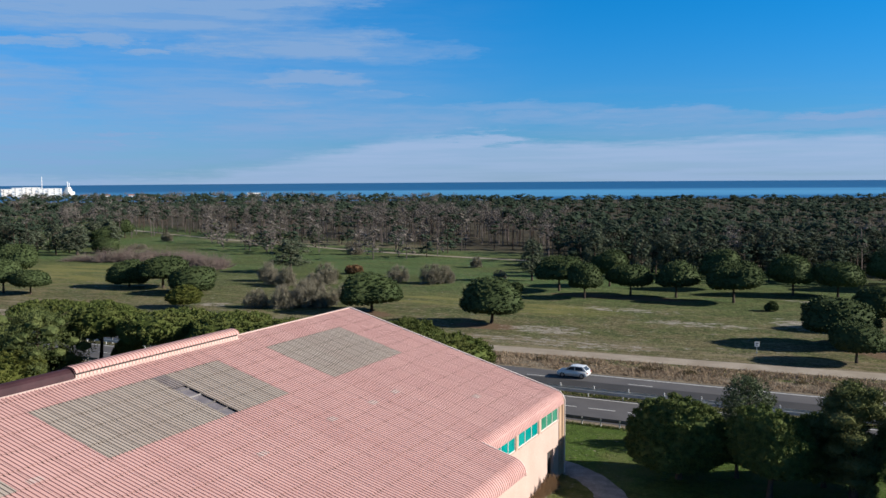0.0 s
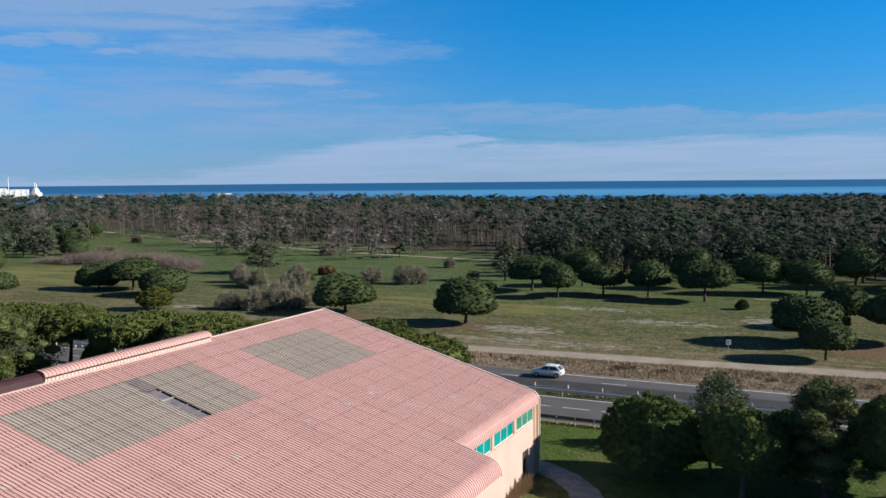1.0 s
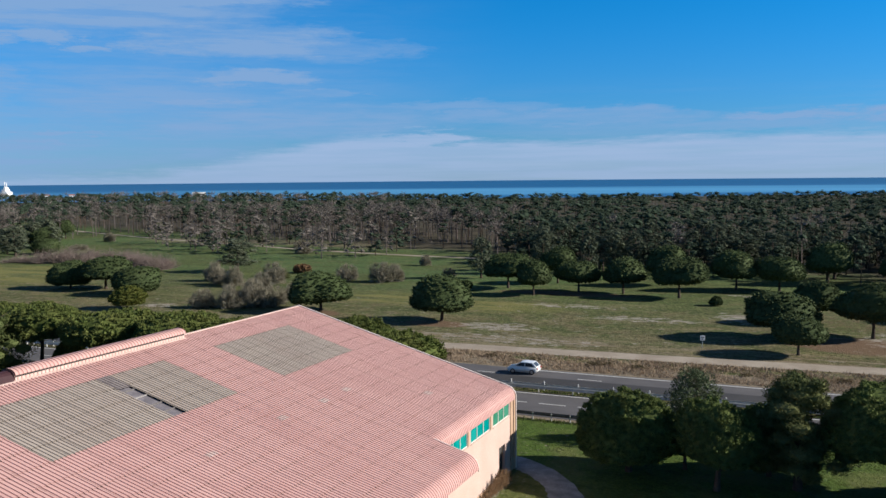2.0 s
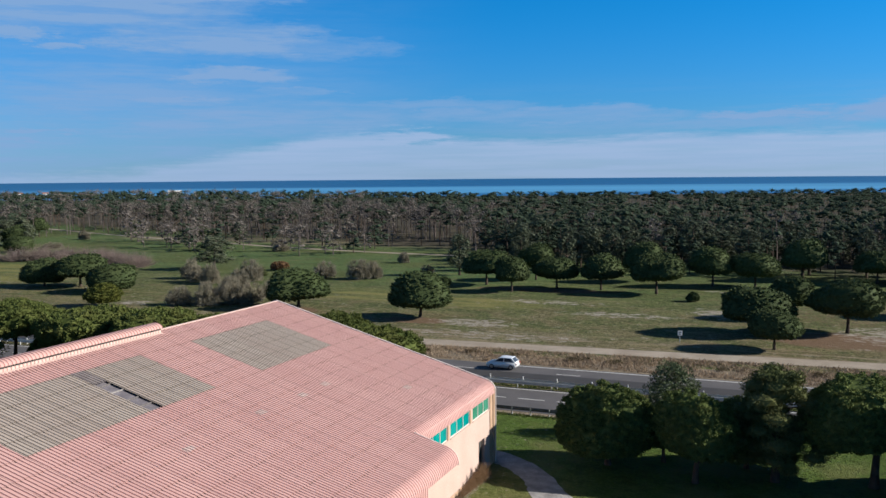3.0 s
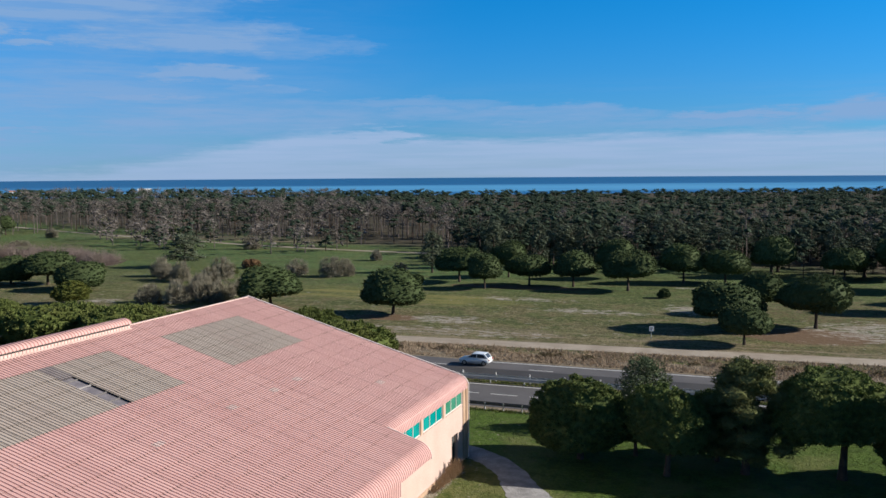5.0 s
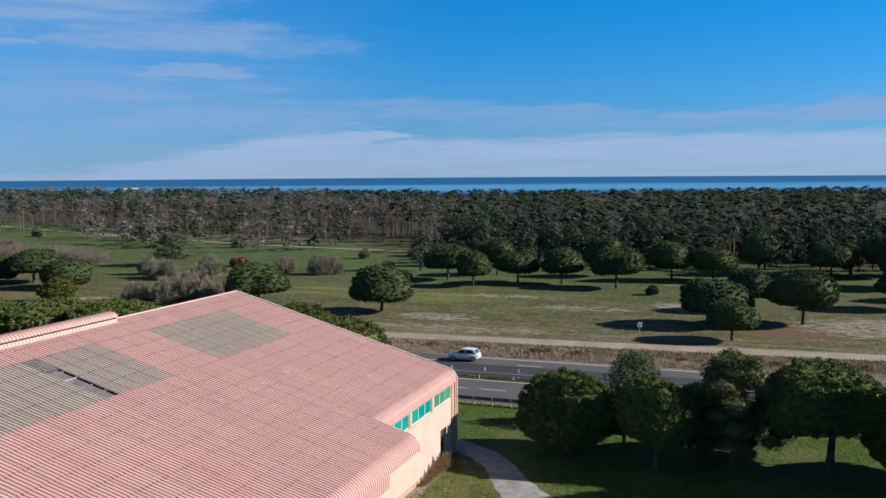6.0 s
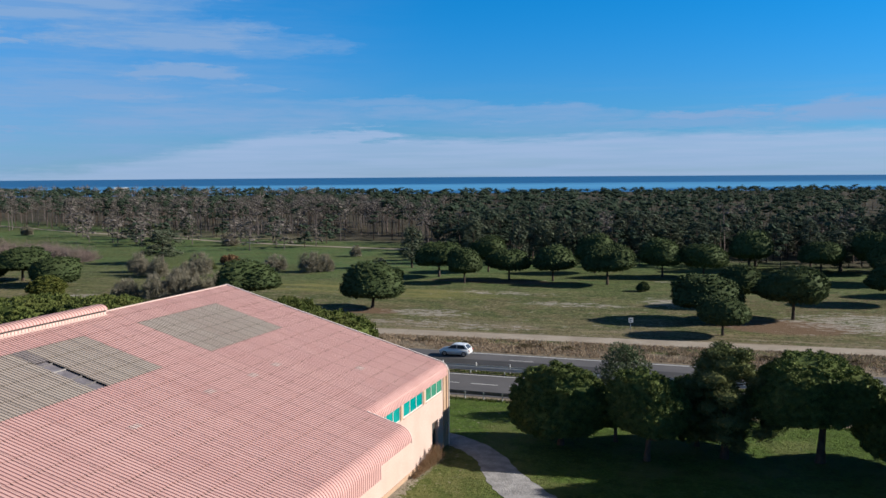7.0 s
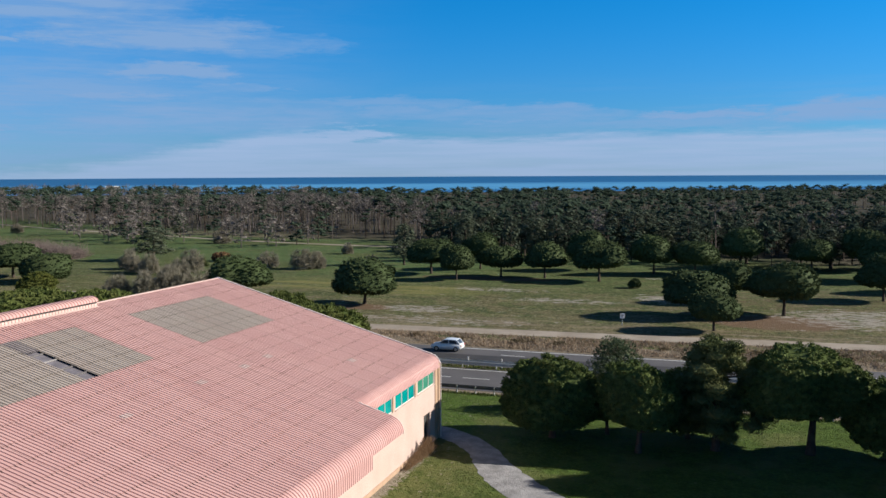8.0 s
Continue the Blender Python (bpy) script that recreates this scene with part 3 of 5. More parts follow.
OCTA = np.array([(1, 0, 0), (-1, 0, 0), (0, 1, 0), (0, -1, 0), (0, 0, 1), (0, 0, -1)], float)
OCTA_F = np.array([(0, 2, 4), (2, 1, 4), (1, 3, 4), (3, 0, 4), (2, 0, 5), (1, 2, 5), (3, 1, 5), (0, 3, 5)])


def icosphere(level):
    bm = bmesh.new()
    bmesh.ops.create_icosphere(bm, subdivisions=level, radius=1.0)
    V = np.array([v.co[:] for v in bm.verts])
    F = np.array([[v.index for v in f.verts] for f in bm.faces])
    bm.free()
    return V, F


ICO = {1: icosphere(1), 2: icosphere(2), 3: icosphere(3)}


def spikes(rng, centres, out, length, thick):
    """Needle tufts: slim three-sided points that grow along out, with some scatter."""
    n = len(centres)
    d = out + rng.normal(0, 0.45, (n, 3))
    d /= np.linalg.norm(d, axis=1, keepdims=True) + 1e-9
    u = np.cross(d, rng.normal(size=(n, 3)))
    u /= np.linalg.norm(u, axis=1, keepdims=True) + 1e-9
    w = np.cross(d, u)
    ln, th = length * rng.uniform(0.6, 1.4, (n, 1)), thick * rng.uniform(0.7, 1.3, (n, 1))
    V = np.stack([centres + u * th, centres + (-0.5 * u + 0.87 * w) * th, centres + (-0.5 * u - 0.87 * w) * th, centres + d * ln], 1).reshape(-1, 3)
    F = (np.array([(0, 1, 3), (1, 2, 3), (2, 0, 3)])[None] + 4 * np.arange(n)[:, None, None]).reshape(-1, 3)
    return V, F


def caps(rng, centres, size, rise=0.6, tilt=0.35):
    """Small ragged pads of foliage: four-sided, pointing mostly up."""
    n = len(centres)
    a = rng.uniform(0, 6.28, (n, 1)) + np.array((0, 1.57, 3.14, 4.71)) + rng.uniform(-0.4, 0.4, (n, 4))
    r = size[:, None] * rng.uniform(0.65, 1.2, (n, 4))
    V = np.zeros((n, 5, 3))
    V[:, :4, 0], V[:, :4, 1] = r * np.cos(a), r * np.sin(a)
    V[:, :4, 2] = size[:, None] * rng.uniform(-tilt, tilt, (n, 4))
    V[:, 4, 2] = size * rise * rng.uniform(0.5, 1.3, n)
    V[:, 4, :2] = size[:, None] * rng.uniform(-0.3, 0.3, (n, 2))
    V += centres[:, None, :]
    F = np.array([(0, 1, 4), (1, 2, 4), (2, 3, 4), (3, 0, 4)])[None] + 5 * np.arange(n)[:, None, None]
    return V.reshape(-1, 3), F.reshape(-1, 3)


def directions(rng, n, low=-1.0):
    """n even-ish directions, none steeper down than low."""
    z = rng.uniform(low, 1, n)
    a = rng.uniform(0, 2 * math.pi, n)
    r = np.sqrt(np.maximum(0, 1 - z * z))
    return np.stack([r * np.cos(a), r * np.sin(a), z], 1)


# ---------------------------------------------------------------- trees
def crown_form(d, dome=(1.12, 0.80)):
    """Directions turned into the crown's form: rounded above, wide and flatter below."""
    d = d.copy()
    under = d[:, 2] < 0
    side = np.hypot(d[:, 0], d[:, 1]) + 1e-6
    wide = np.where(under, side ** 0.6, side ** 0.88) / side
    d[:, :2] *= wide[:, None]
    d[:, 2] = np.where(under, d[:, 2] * dome[1], d[:, 2] * dome[0])
    return d


def crown_mesh(name, seed, half, depth, lobes, per_lobe, size, mat, low=-0.45, lobe_r=0.1, squash=0.8, dome=(1.12, 0.80), core=0):
    """A crown: a full uneven dome, knobbly with small branch heads, each set with many needle tufts. Origin at the crown's middle."""
    rng = np.random.default_rng(seed)
    shape = np.array((half, half, depth / 2))
    # spread the branch heads evenly over the dome
    ga = math.pi * (3 - math.sqrt(5))
    i = np.arange(lobes)
    z = 1 - (1 - low) * (i + 0.5) / lobes
    r = np.sqrt(np.maximum(0, 1 - z * z))
    d = np.stack([r * np.cos(ga * i), r * np.sin(ga * i), z], 1) + rng.normal(0, 0.06, (lobes, 3))
    d /= np.linalg.norm(d, axis=1, keepdims=True)
    # broad swellings, so that the outline is not a perfect dome
    bumps = directions(rng, 9, -0.3)

    def swell(q):
        return 1 + 0.08 * np.sin(q @ bumps.T * 4.0 + np.arange(9)).sum(1) / 2.2 + 0.018 * np.sin(q @ bumps.T * 13.0 + 2 * np.arange(9)).sum(1) / 2.2

    reach = (1 - lobe_r + rng.uniform(-0.05, 0.035, lobes)) * swell(d)
    C = crown_form(d, dome) * shape * reach[:, None]
    rad = half * lobe_r * rng.uniform(0.7, 1.35, lobes)
    n = lobes * per_lobe
    e = directions(rng, n) + 0.9 * np.repeat(d, per_lobe, 0)
    e /= np.linalg.norm(e, axis=1, keepdims=True)
    p = np.repeat(C, per_lobe, 0) + e * np.repeat(rad, per_lobe)[:, None] * np.array((1, 1, squash)) * rng.uniform(0.75, 1.0, (n, 1))
    pieces = [spikes(rng, p, e + np.array((0, 0, 0.35)), size, size * 0.36)]
    ico_v, ico_f = ICO[core] if core else (OCTA, OCTA_F)
    heads = C[:, None, :] + ico_v[None] * (rad * (0.72 if core else 0.95))[:, None, None] * np.array((1, 1, squash)) * (1 + rng.uniform(-0.12, 0.12, (lobes, len(ico_v), 1)))
    pieces.append((heads.reshape(-1, 3), (ico_f[None] + len(ico_v) * np.arange(lobes)[:, None, None]).reshape(-1, 3)))
    # the full body under the heads
    ico_v, ico_f = ICO[3]
    pieces.append((crown_form(ico_v, dome) * shape * ((1 - lobe_r * 1.25) * swell(ico_v))[:, None], ico_f))
    V, F = gather(pieces)
    return mesh_of(name, V, F, [mat])


def trunk_mesh(name, seed, height, reach, r0, mat, limbs=6, lean=0.0, fork=0.45, sides=7):
    """A tapered trunk with limbs that fan out into the crown."""
    rng = np.random.default_rng(seed)
    a0 = rng.uniform(0, 6.28)
    def spine(s):
        return np.array((lean * height * s * s + 0.12 * math.sin(3 * s + a0), 0.10 * math.sin(2.2 * s + a0) , height * s))
    ss = np.linspace(0, 1, 7)
    rr = r0 * (1 - 0.72 * ss)
    rr[0] *= 1.18
    pieces = [tube([spine(s) for s in ss], rr, sides)]
    for i in range(limbs):
        s = fork + (0.95 - fork) * rng.uniform()
        st = spine(s)
        a = 2 * math.pi * (i + rng.uniform(-0.3, 0.3)) / limbs
        ln = reach * rng.uniform(0.55, 0.85)
        up = ln * rng.uniform(0.25, 0.6)
        p = [st, st + np.array((math.cos(a) * ln * 0.45, math.sin(a) * ln * 0.45, up * 0.35)), st + np.array((math.cos(a + 0.2) * ln, math.sin(a + 0.2) * ln, up))]
        r = r0 * (1 - 0.6 * s) * 0.62
        pieces.append(tube(p, (r, r * 0.65, r * 0.25), 5))
    V, F = gather(pieces)
    return mesh_of(name, V, F, [mat], smooth=True)


def umbrella_pine(seed, width, top, bottom, mat="pine", lobes=46, per_lobe=75, size=0.25, lean=0.0, low=-0.5, lobe_r=0.24, dome=(1.12, 0.80), core=0):
    """A stone pine of a crown width, crown top and crown bottom; origin at the trunk's foot."""
    root = empty("umbrella_pine")
    depth = (top - bottom)
    mid = bottom + depth * dome[1] / 2
    put_under("trunk", trunk_mesh("trunk", seed, bottom + depth * 0.55, width * 0.42, 0.028 * top + 0.006 * width, M["bark"], 7, lean, 0.35), root)
    put_under("crown", crown_mesh("crown", seed + 1, width / 2 * 0.97, depth * 1.0, lobes, per_lobe, size, M[mat], low, lobe_r, 0.8, dome, core), root, (lean * (bottom + depth * 0.5), 0, mid))
    return root


def place(root, x, y, turn=0.0, grow=1.0, high=None):
    root.matrix_basis = Matrix.Translation((x, y, 0)) @ Matrix.Rotation(turn, 4, "Z") @ Matrix.Diagonal((grow, grow, high or grow, 1))
    return root


def copy_at(ob, x, y, turn, grow, high=None):
    """A copy of a thing with its parts, at a place, turn and growth."""
    c = copy_thing(ob, Matrix.Translation((x, y, 0)))
    return place(c, x, y, turn, grow, high)


# ---------------------------------------------------------------- ground, sea, roads
def ground_sheet():
    """Land as one sheet from behind the camera to the coast; coast at right angles to the sea direction."""
    out, along = np.array((-0.42, 0.907)), np.array((0.907, 0.42))
    bm = bmesh.new()
    marks_u = [-3800, -1500, -900, -600, -400, -250, -120, 0, 120, 250, 400, 600, 900, 1500, 3800]
    marks_v = [-3000, -1000, -300, -100, 0, 40, 80, 120, 160, 200, 260, 330, 420, 550, 700, 850, 985, 1010]
    rows = []
    for v in marks_v:
        row = []
        for u in marks_u:
            p = u * along + v * out
            row.append(bm.verts.new((p[0], p[1], -2.2 if v == 1010 else 0.0)))
        rows.append(row)
    for a, b in zip(rows, rows[1:]):
        for i in range(len(marks_u) - 1):
            bm.faces.new((a[i], a[i + 1], b[i + 1], b[i]))
    g = part("ground", bm, M["ground"])
    tagged(g, "flat coastal land with patchy green and straw-coloured grass", "ground", kind="structure")
    bm = bmesh.new()
    n = 96
    ring = [bm.verts.new((4960 * math.cos(2 * math.pi * i / n), 4960 * math.sin(2 * math.pi * i / n), -1.5)) for i in range(n)]
    bm.faces.new(ring)
    w = part("water", bm, M["sea"])
    tagged(w, "calm deep blue sea with paler bands reaching the horizon", "sea", kind="structure")


ground_sheet()


def strip(name, x0, x1, y0, y1, z, mat, label, category, skew=0.0, step=10.0, thick=0.0):
    """A long level strip along x; skew is its rise in y per metre of x."""
    bm = bmesh.new()
    n = max(1, int((x1 - x0) / step))
    lines = []
    for y in (y0, y1):
        lines.append([bm.verts.new((x0 + (x1 - x0) * i / n, y + skew * (x0 + (x1 - x0) * i / n), z)) for i in range(n + 1)])
    for i in range(n):
        bm.faces.new((lines[0][i], lines[0][i + 1], lines[1][i + 1], lines[1][i]))
    ob = part(name, bm, mat)
    return tagged(ob, label, category, kind="structure")


RX0, RX1 = -420.0, 260.0
far_road = strip("road_far", RX0, RX1, 97.0, 107.0, 0.05, M["asphalt"], "grey asphalt carriageway with white edge lines beyond the median", "road")
near_road = strip("road_near", RX0, RX1, 85.7, 95.4, 0.05, M["asphalt"], "grey asphalt carriageway with dashed centre line beside the lawn", "road")
strip("road_patch", RX0, RX1, 97.6, 102.75, 0.056, M["asphalt_dark"], "darker newer asphalt on the inner lane", "road")
strip("edge_line_2", RX0, RX1, 94.7, 94.9, 0.056, M["road_paint"], "worn white edge line painted on the road", "road marking")
strip("edge_line_3", RX0, RX1, 86.7, 86.9, 0.056, M["road_paint"], "worn white edge line painted on the road", "road marking")
strip("verge", RX0, RX1, 107.0, 112.5, 0.04, M["verge"], "brown roadside strip of soil and dead grass", "verge")
strip("dirt_track", -420, 300, 118.7, 122.8, 0.03, M["dirt"], "pale sandy dirt track along the field", "track", skew=0.06)
strip("gravel_shoulder", RX0, RX1, 84.9, 85.7, 0.03, M["verge"], "brown earth shoulder under the guard rail", "shoulder")


def lane_dashes(y, x0, x1, length, gap, group, half=0.08, label="white dash painted between the two lanes"):
    me = mesh_of("lane_dash", [(0, -half, 0), (length, -half, 0), (length, half, 0), (0, half, 0)], [(0, 1, 2, 3)], [M["road_paint"]])
    x = x0
    while x < x1:
        ob = new("lane_dash", me)
        ob.location = (x, y, 0.062)
        tagged(ob, label, "road marking", group, "structure")
        x += length + gap


lane_dashes(90.75, -132.32, 40, 3.0, 1.33, "dashes of the near road")
lane_dashes(103.4, -131.5, 40, 3.0, 10.0, "dashes of the far road")
lane_dashes(106.4, -190.0, 100, 39.0, 13.0, "edge dashes of the far road", 0.12, "long worn white dash along the road's edge")


def far_track():
    """A sandy track that crosses the meadow in front of the woods."""
    bm = bmesh.new()
    line = [(-430, 358), (-340, 324), (-287, 302), (-252, 288), (-222, 279), (-195, 270), (-170, 261), (-150, 256), (-131, 252), (-112, 249), (-92, 247)]
    prev = None
    for i, (x, y) in enumerate(line):
        a, b = line[max(i - 1, 0)], line[min(i + 1, len(line) - 1)]
        d = Vector((b[0] - a[0], b[1] - a[1])).normalized()
        w = 1.1 + 0.6 * (i % 2)
        row = [bm.verts.new((x - d.y * q * w, y + d.x * q * w, 0.03)) for q in (-1, 1)]
        if prev:
            bm.faces.new((prev[0], row[0], row[1], prev[1]))
        prev = row
    ob = part("meadow_track", bm, M["patchy_dirt"])
    tagged(ob, "pale sandy track across the meadow before the woods", "track", kind="structure")


far_track()


PATH = [(-46, 76.5, 2.2), (-36, 74.8, 2.3), (-29, 73.0, 2.4), (-24.6, 71.3, 2.5), (-21.7, 69.6, 2.4), (-19.3, 67.0, 2.3), (-17.6, 63.9, 2.7), (-15.7, 61.2, 3.1), (-13.1, 58.4, 3.3), (-9.6, 55.6, 3.6), (-4, 52.4, 4.0), (4, 49, 4.0)]


def gravel_path():
    """A curving footpath that widens as it leaves the hall's corner."""
    mids = PATH
    bm = bmesh.new()
    pts = []
    for i in range(len(mids) - 1):
        p0, p1, p2, p3 = (np.array(mids[min(max(j, 0), len(mids) - 1)]) for j in (i - 1, i, i + 1, i + 2))
        for t in np.linspace(0, 1, 7)[: 7 if i == len(mids) - 2 else 6]:
            pts.append(0.5 * (2 * p1 + (p2 - p0) * t + (2 * p0 - 5 * p1 + 4 * p2 - p3) * t * t + (3 * p1 - p0 - 3 * p2 + p3) * t ** 3))
    prev = None
    rng = random.Random(4)
    for i, p in enumerate(pts):
        d = pts[min(i + 1, len(pts) - 1)] - pts[max(i - 1, 0)]
        nrm = np.array((-d[1], d[0])) / math.hypot(d[0], d[1])
        w = p[2] / 2
        row = [bm.verts.new((p[0] + nrm[0] * s, p[1] + nrm[1] * s, 0.035 - 0.02 * (abs(s) > w * 0.9))) for s in (-w - rng.uniform(0, 0.2), -w * 0.6, 0, w * 0.6, w + rng.uniform(0, 0.2))]
        if prev:
            for j in range(4):
                bm.faces.new((prev[j], prev[j + 1], row[j + 1], row[j]))
        prev = row
    ob = part("footpath", bm, M["gravel"])
    tagged(ob, "curving grey gravel footpath across the lawn", "path", kind="structure")


gravel_path()


def guard_rail(y, x0, x1, spacing, face, label, group, reflectors=0.0, beam="galvanised"):
    """A W-beam barrier on posts, beam on the given side (+1 or -1 in y)."""
    root = empty("guard_rail", (x0, y, 0))
    prof = [(0.0, 0.42), (0.06, 0.46), (0.06, 0.53), (0.0, 0.58), (0.0, 0.63), (0.06, 0.68), (0.06, 0.75), (0.0, 0.79)]
    ring = [(face * (0.08 + a), b) for a, b in prof] + [(face * (0.065 + a), b) for a, b in prof[::-1]]
    bm = prism(bmesh.new(), ring, "x", 0.0, x1 - x0)
    part("beam", bm, M[beam], root)
    post = bpy.data.meshes.new("post")
    bm = boxed(-0.05, 0.05, -0.07, 0.07, 0.0, 0.74, 0.01)
    bm.to_mesh(post)
    bm.free()
    post.materials.append(M["galvanised"])
    n = int((x1 - x0) / spacing)
    for i in range(n + 1):
        put_under("post", post, root, (i * spacing, 0, 0))
    if reflectors:
        cap = bpy.data.meshes.new("reflector_cap")
        bm = boxed(-0.06, 0.06, -0.05, 0.05, 0.74, 1.10, 0.02)
        bm.to_mesh(cap)
        bm.free()
        cap.materials.append(M["white_plastic"])
        for i in range(int((x1 - x0) / reflectors) + 1):
            put_under("reflector_cap", cap, root, (i * reflectors, 0, 0), "small white reflector cap")
    return tagged(root, label, "guard rail", group)


guard_rail(96.6, -149.59, 60, 4.0, 1, "galvanised steel guard rail with white caps along the median", "median guard rails", 4.0)
guard_rail(95.75, -150, 60, 4.0, -1, "galvanised steel guard rail along the grassy median", "median guard rails")
guard_rail(84.75, -150, 60, 1.95, 1, "galvanised steel guard rail between road and lawn", "roadside guard rail", 0.0, "galvanised_shaded")

# ---------------------------------------------------------------- the hall
RIDGE_X, RIDGE_Z, FALL = -45.2, 12.73, -0.2815
WALL_X = -24.0


def roof_z(x):
    return RIDGE_Z + FALL * (x - RIDGE_X)


def rib_profile(n):
    """Offsets along y and heights over n ribs: broad crests with narrow troughs at each rib's middle."""
    out = []
    for i in range(n):
        for f, h in ((0.0, 0.044), (0.30, 0.044), (0.40, 0.0), (0.60, 0.0), (0.70, 0.044)):
            out.append(((i + f) * RIB, h))
    out.append((n * RIB, 0.044))
    return out


def ribbed(path, n):
    """Corners and quads of a ribbed sheet: path is pairs (x, z) with normals (nx, nz), ribs along y."""
    prof = rib_profile(n)
    V = [(x + nx * h, y, z + nz * h) for (x, z, nx, nz) in path for y, h in prof]
    w = len(prof)
    F = [(r * w + i, (r + 1) * w + i, (r + 1) * w + i + 1, r * w + i + 1) for r in range(len(path) - 1) for i in range(w - 1)]
    return V, F


def slope_path(length, lift=0.012):
    nx, nz = -FALL / math.hypot(1, FALL), 1 / math.hypot(1, FALL)
    return [(0, -0.006, nx, nz), (length + 0.06, FALL * (length + 0.06) + lift * 2, nx, nz)]


def arc_path(x, r, drop=0.0, steps=16):
    """A rounded eave: from the slope at x, round through radius r, then straight down by drop."""
    a0 = math.atan(-FALL)
    cx, cz = x - r * math.sin(a0), roof_z(x) - r * math.cos(a0)
    out = []
    for i in range(steps + 1):
        a = a0 + (math.pi / 2 - a0) * i / steps
        out.append((cx + r * math.sin(a), cz + r * math.cos(a) + 0.004, math.sin(a), math.cos(a)))
    if drop:
        px, pz, *_ = out[-1]
        out.append((px, pz - drop, 1.0, 0.0))
    return out


def hall():
    root = empty("hall_building", (0, 0, 0))
    tagged(root, "large cream-walled hall with a faded pink ribbed sheet roof", "building")
    y_near, y_far, y_step = 5.5, 69.85, 53.9
    # walls
    def wall_piece(name, *b):
        return part(name, boxed(*b), M["stucco"], root)
    wx0, wx1 = WALL_X - 0.3, WALL_X
    win_z0, win_z1 = 4.78, 6.08
    wins = [(64.75, 68.65, "green_glass"), (60.0, 64.1, "teal"), (55.4, 59.4, "teal")]
    bm = bmesh.new()
    box(bm, wx0, wx1, y_near, 66.1, 0, win_z0)
    box(bm, wx0, wx1, 67.55, 69.6, 0, win_z0)
    box(bm, wx0, wx1, 66.1, 67.55, 2.72, win_z0)
    box(bm, wx0, wx1, y_near, 69.6, win_z1, 6.55)
    for a, b in ((y_near, 55.4), (59.4, 60.0), (64.1, 64.75), (68.65, 69.6)):
        box(bm, wx0, wx1, a, b, win_z0, win_z1)
    part("wall_east", bm, M["stucco"], root, "sunlit cream stucco wall")
    bm = bmesh.new()
    ring = [(-66.3, 0), (wx0, 0), (wx0, roof_z(wx0) - 0.12), (RIDGE_X, RIDGE_Z - 0.12), (-66.3, roof_z(wx0) - 0.12)]
    prism(bm, ring, "y", 69.55, 69.8)
    prism(bm, ring, "y", y_near, y_near + 0.25)
    part("gable_wall", bm, M["stucco"], root)
    part("wall_west", boxed(-66.6, -66.3, y_near, 69.8, 0, 6.6), M["stucco"], root)
    part("corner_fin", boxed(wx1 + 0.003, wx1 + 0.14, 69.42, 69.82, 0, 6.3, 0.02), M["post_brown"], root, "brown corner fin of the wall")
    part("gutter_pipe", boxed(wx1 + 0.143, wx1 + 0.22, 69.76, 69.86, 0, 6.35, 0.015), M["trim_white"], root, "pale downpipe on the corner")
    part("pipe_shade_pier", boxed(wx1 + 0.003, wx1 + 0.06, 68.8, 69.41, 0.0, 6.28, 0.01), M["post_brown"], root, "brown pier beside the windows")
    part("plinth", boxed(wx1 + 0.003, wx1 + 0.05, y_near, 66.0, 0, 0.35, 0.01), M["post_brown"], root, "brown plinth along the foot of the wall")
    # doorway
    # dark panel stands for the unlit inside
    d = part("doorway", boxed(wx0 - 0.02, wx0 + 0.05, 66.1, 67.55, 0, 2.72), M["shade_dark"], root, "recessed doorway, its unlit inside a dark panel")
    bm = bmesh.new()
    for a, b, c, e in ((66.1, 66.18, 0, 2.72), (67.47, 67.55, 0, 2.72), (66.18, 67.47, 2.64, 2.72)):
        box(bm, wx0 + 0.05, wx0 + 0.12, a, b, c, e)
    part("door_frame", bm, M["post_brown"], d)
    # windows
    for a, b, glass in wins:
        w = empty("window_band", (0, 0, 0))
        w.parent = root
        bm = bmesh.new()
        box(bm, wx1 - 0.12, wx1 - 0.04, a, b, win_z0, win_z0 + 0.07)
        box(bm, wx1 - 0.12, wx1 - 0.04, a, b, win_z1 - 0.06, win_z1)
        n = 3
        for i in range(n + 1):
            y = a + 0.03 + (b - a - 0.06) * i / n
            box(bm, wx1 - 0.12, wx1 - 0.035, y - 0.035, y + 0.035, win_z0 + 0.07, win_z1 - 0.06)
        part("window_frame", bm, M["trim_white"], w, "white metal window frame")
        part("window_sill", boxed(wx1 - 0.03, wx1 + 0.08, a - 0.05, b + 0.05, win_z0 - 0.05, win_z0 - 0.004, 0.01), M["stucco"], w)
        if glass == "teal":
            part("side_panel", boxed(wx1 + 0.003, wx1 + 0.03, b + 0.01, b + 0.27, win_z0, win_z1), M["post_brown"], w, "brown panel beside the panes")
        for i in range(n):
            y0 = a + 0.03 + (b - a - 0.06) * i / n + 0.036
            y1 = a + 0.03 + (b - a - 0.06) * (i + 1) / n - 0.036
            part("pane", boxed(wx1 - 0.09, wx1 - 0.07, y0, y1, win_z0 + 0.071, win_z1 - 0.061), M[glass], w)
    # roof bed and its west half
    roof = part("roof", prism(bmesh.new(), [(RIDGE_X - 21.3, roof_z(wx1) - 0.02), (RIDGE_X, RIDGE_Z - 0.02), (RIDGE_X, RIDGE_Z - 0.1), (RIDGE_X - 21.3, roof_z(wx1) - 0.1)], "y", y_near, 69.85), M["roof_pink"], root, "faded pink ribbed sheet roof with grey translucent fields")
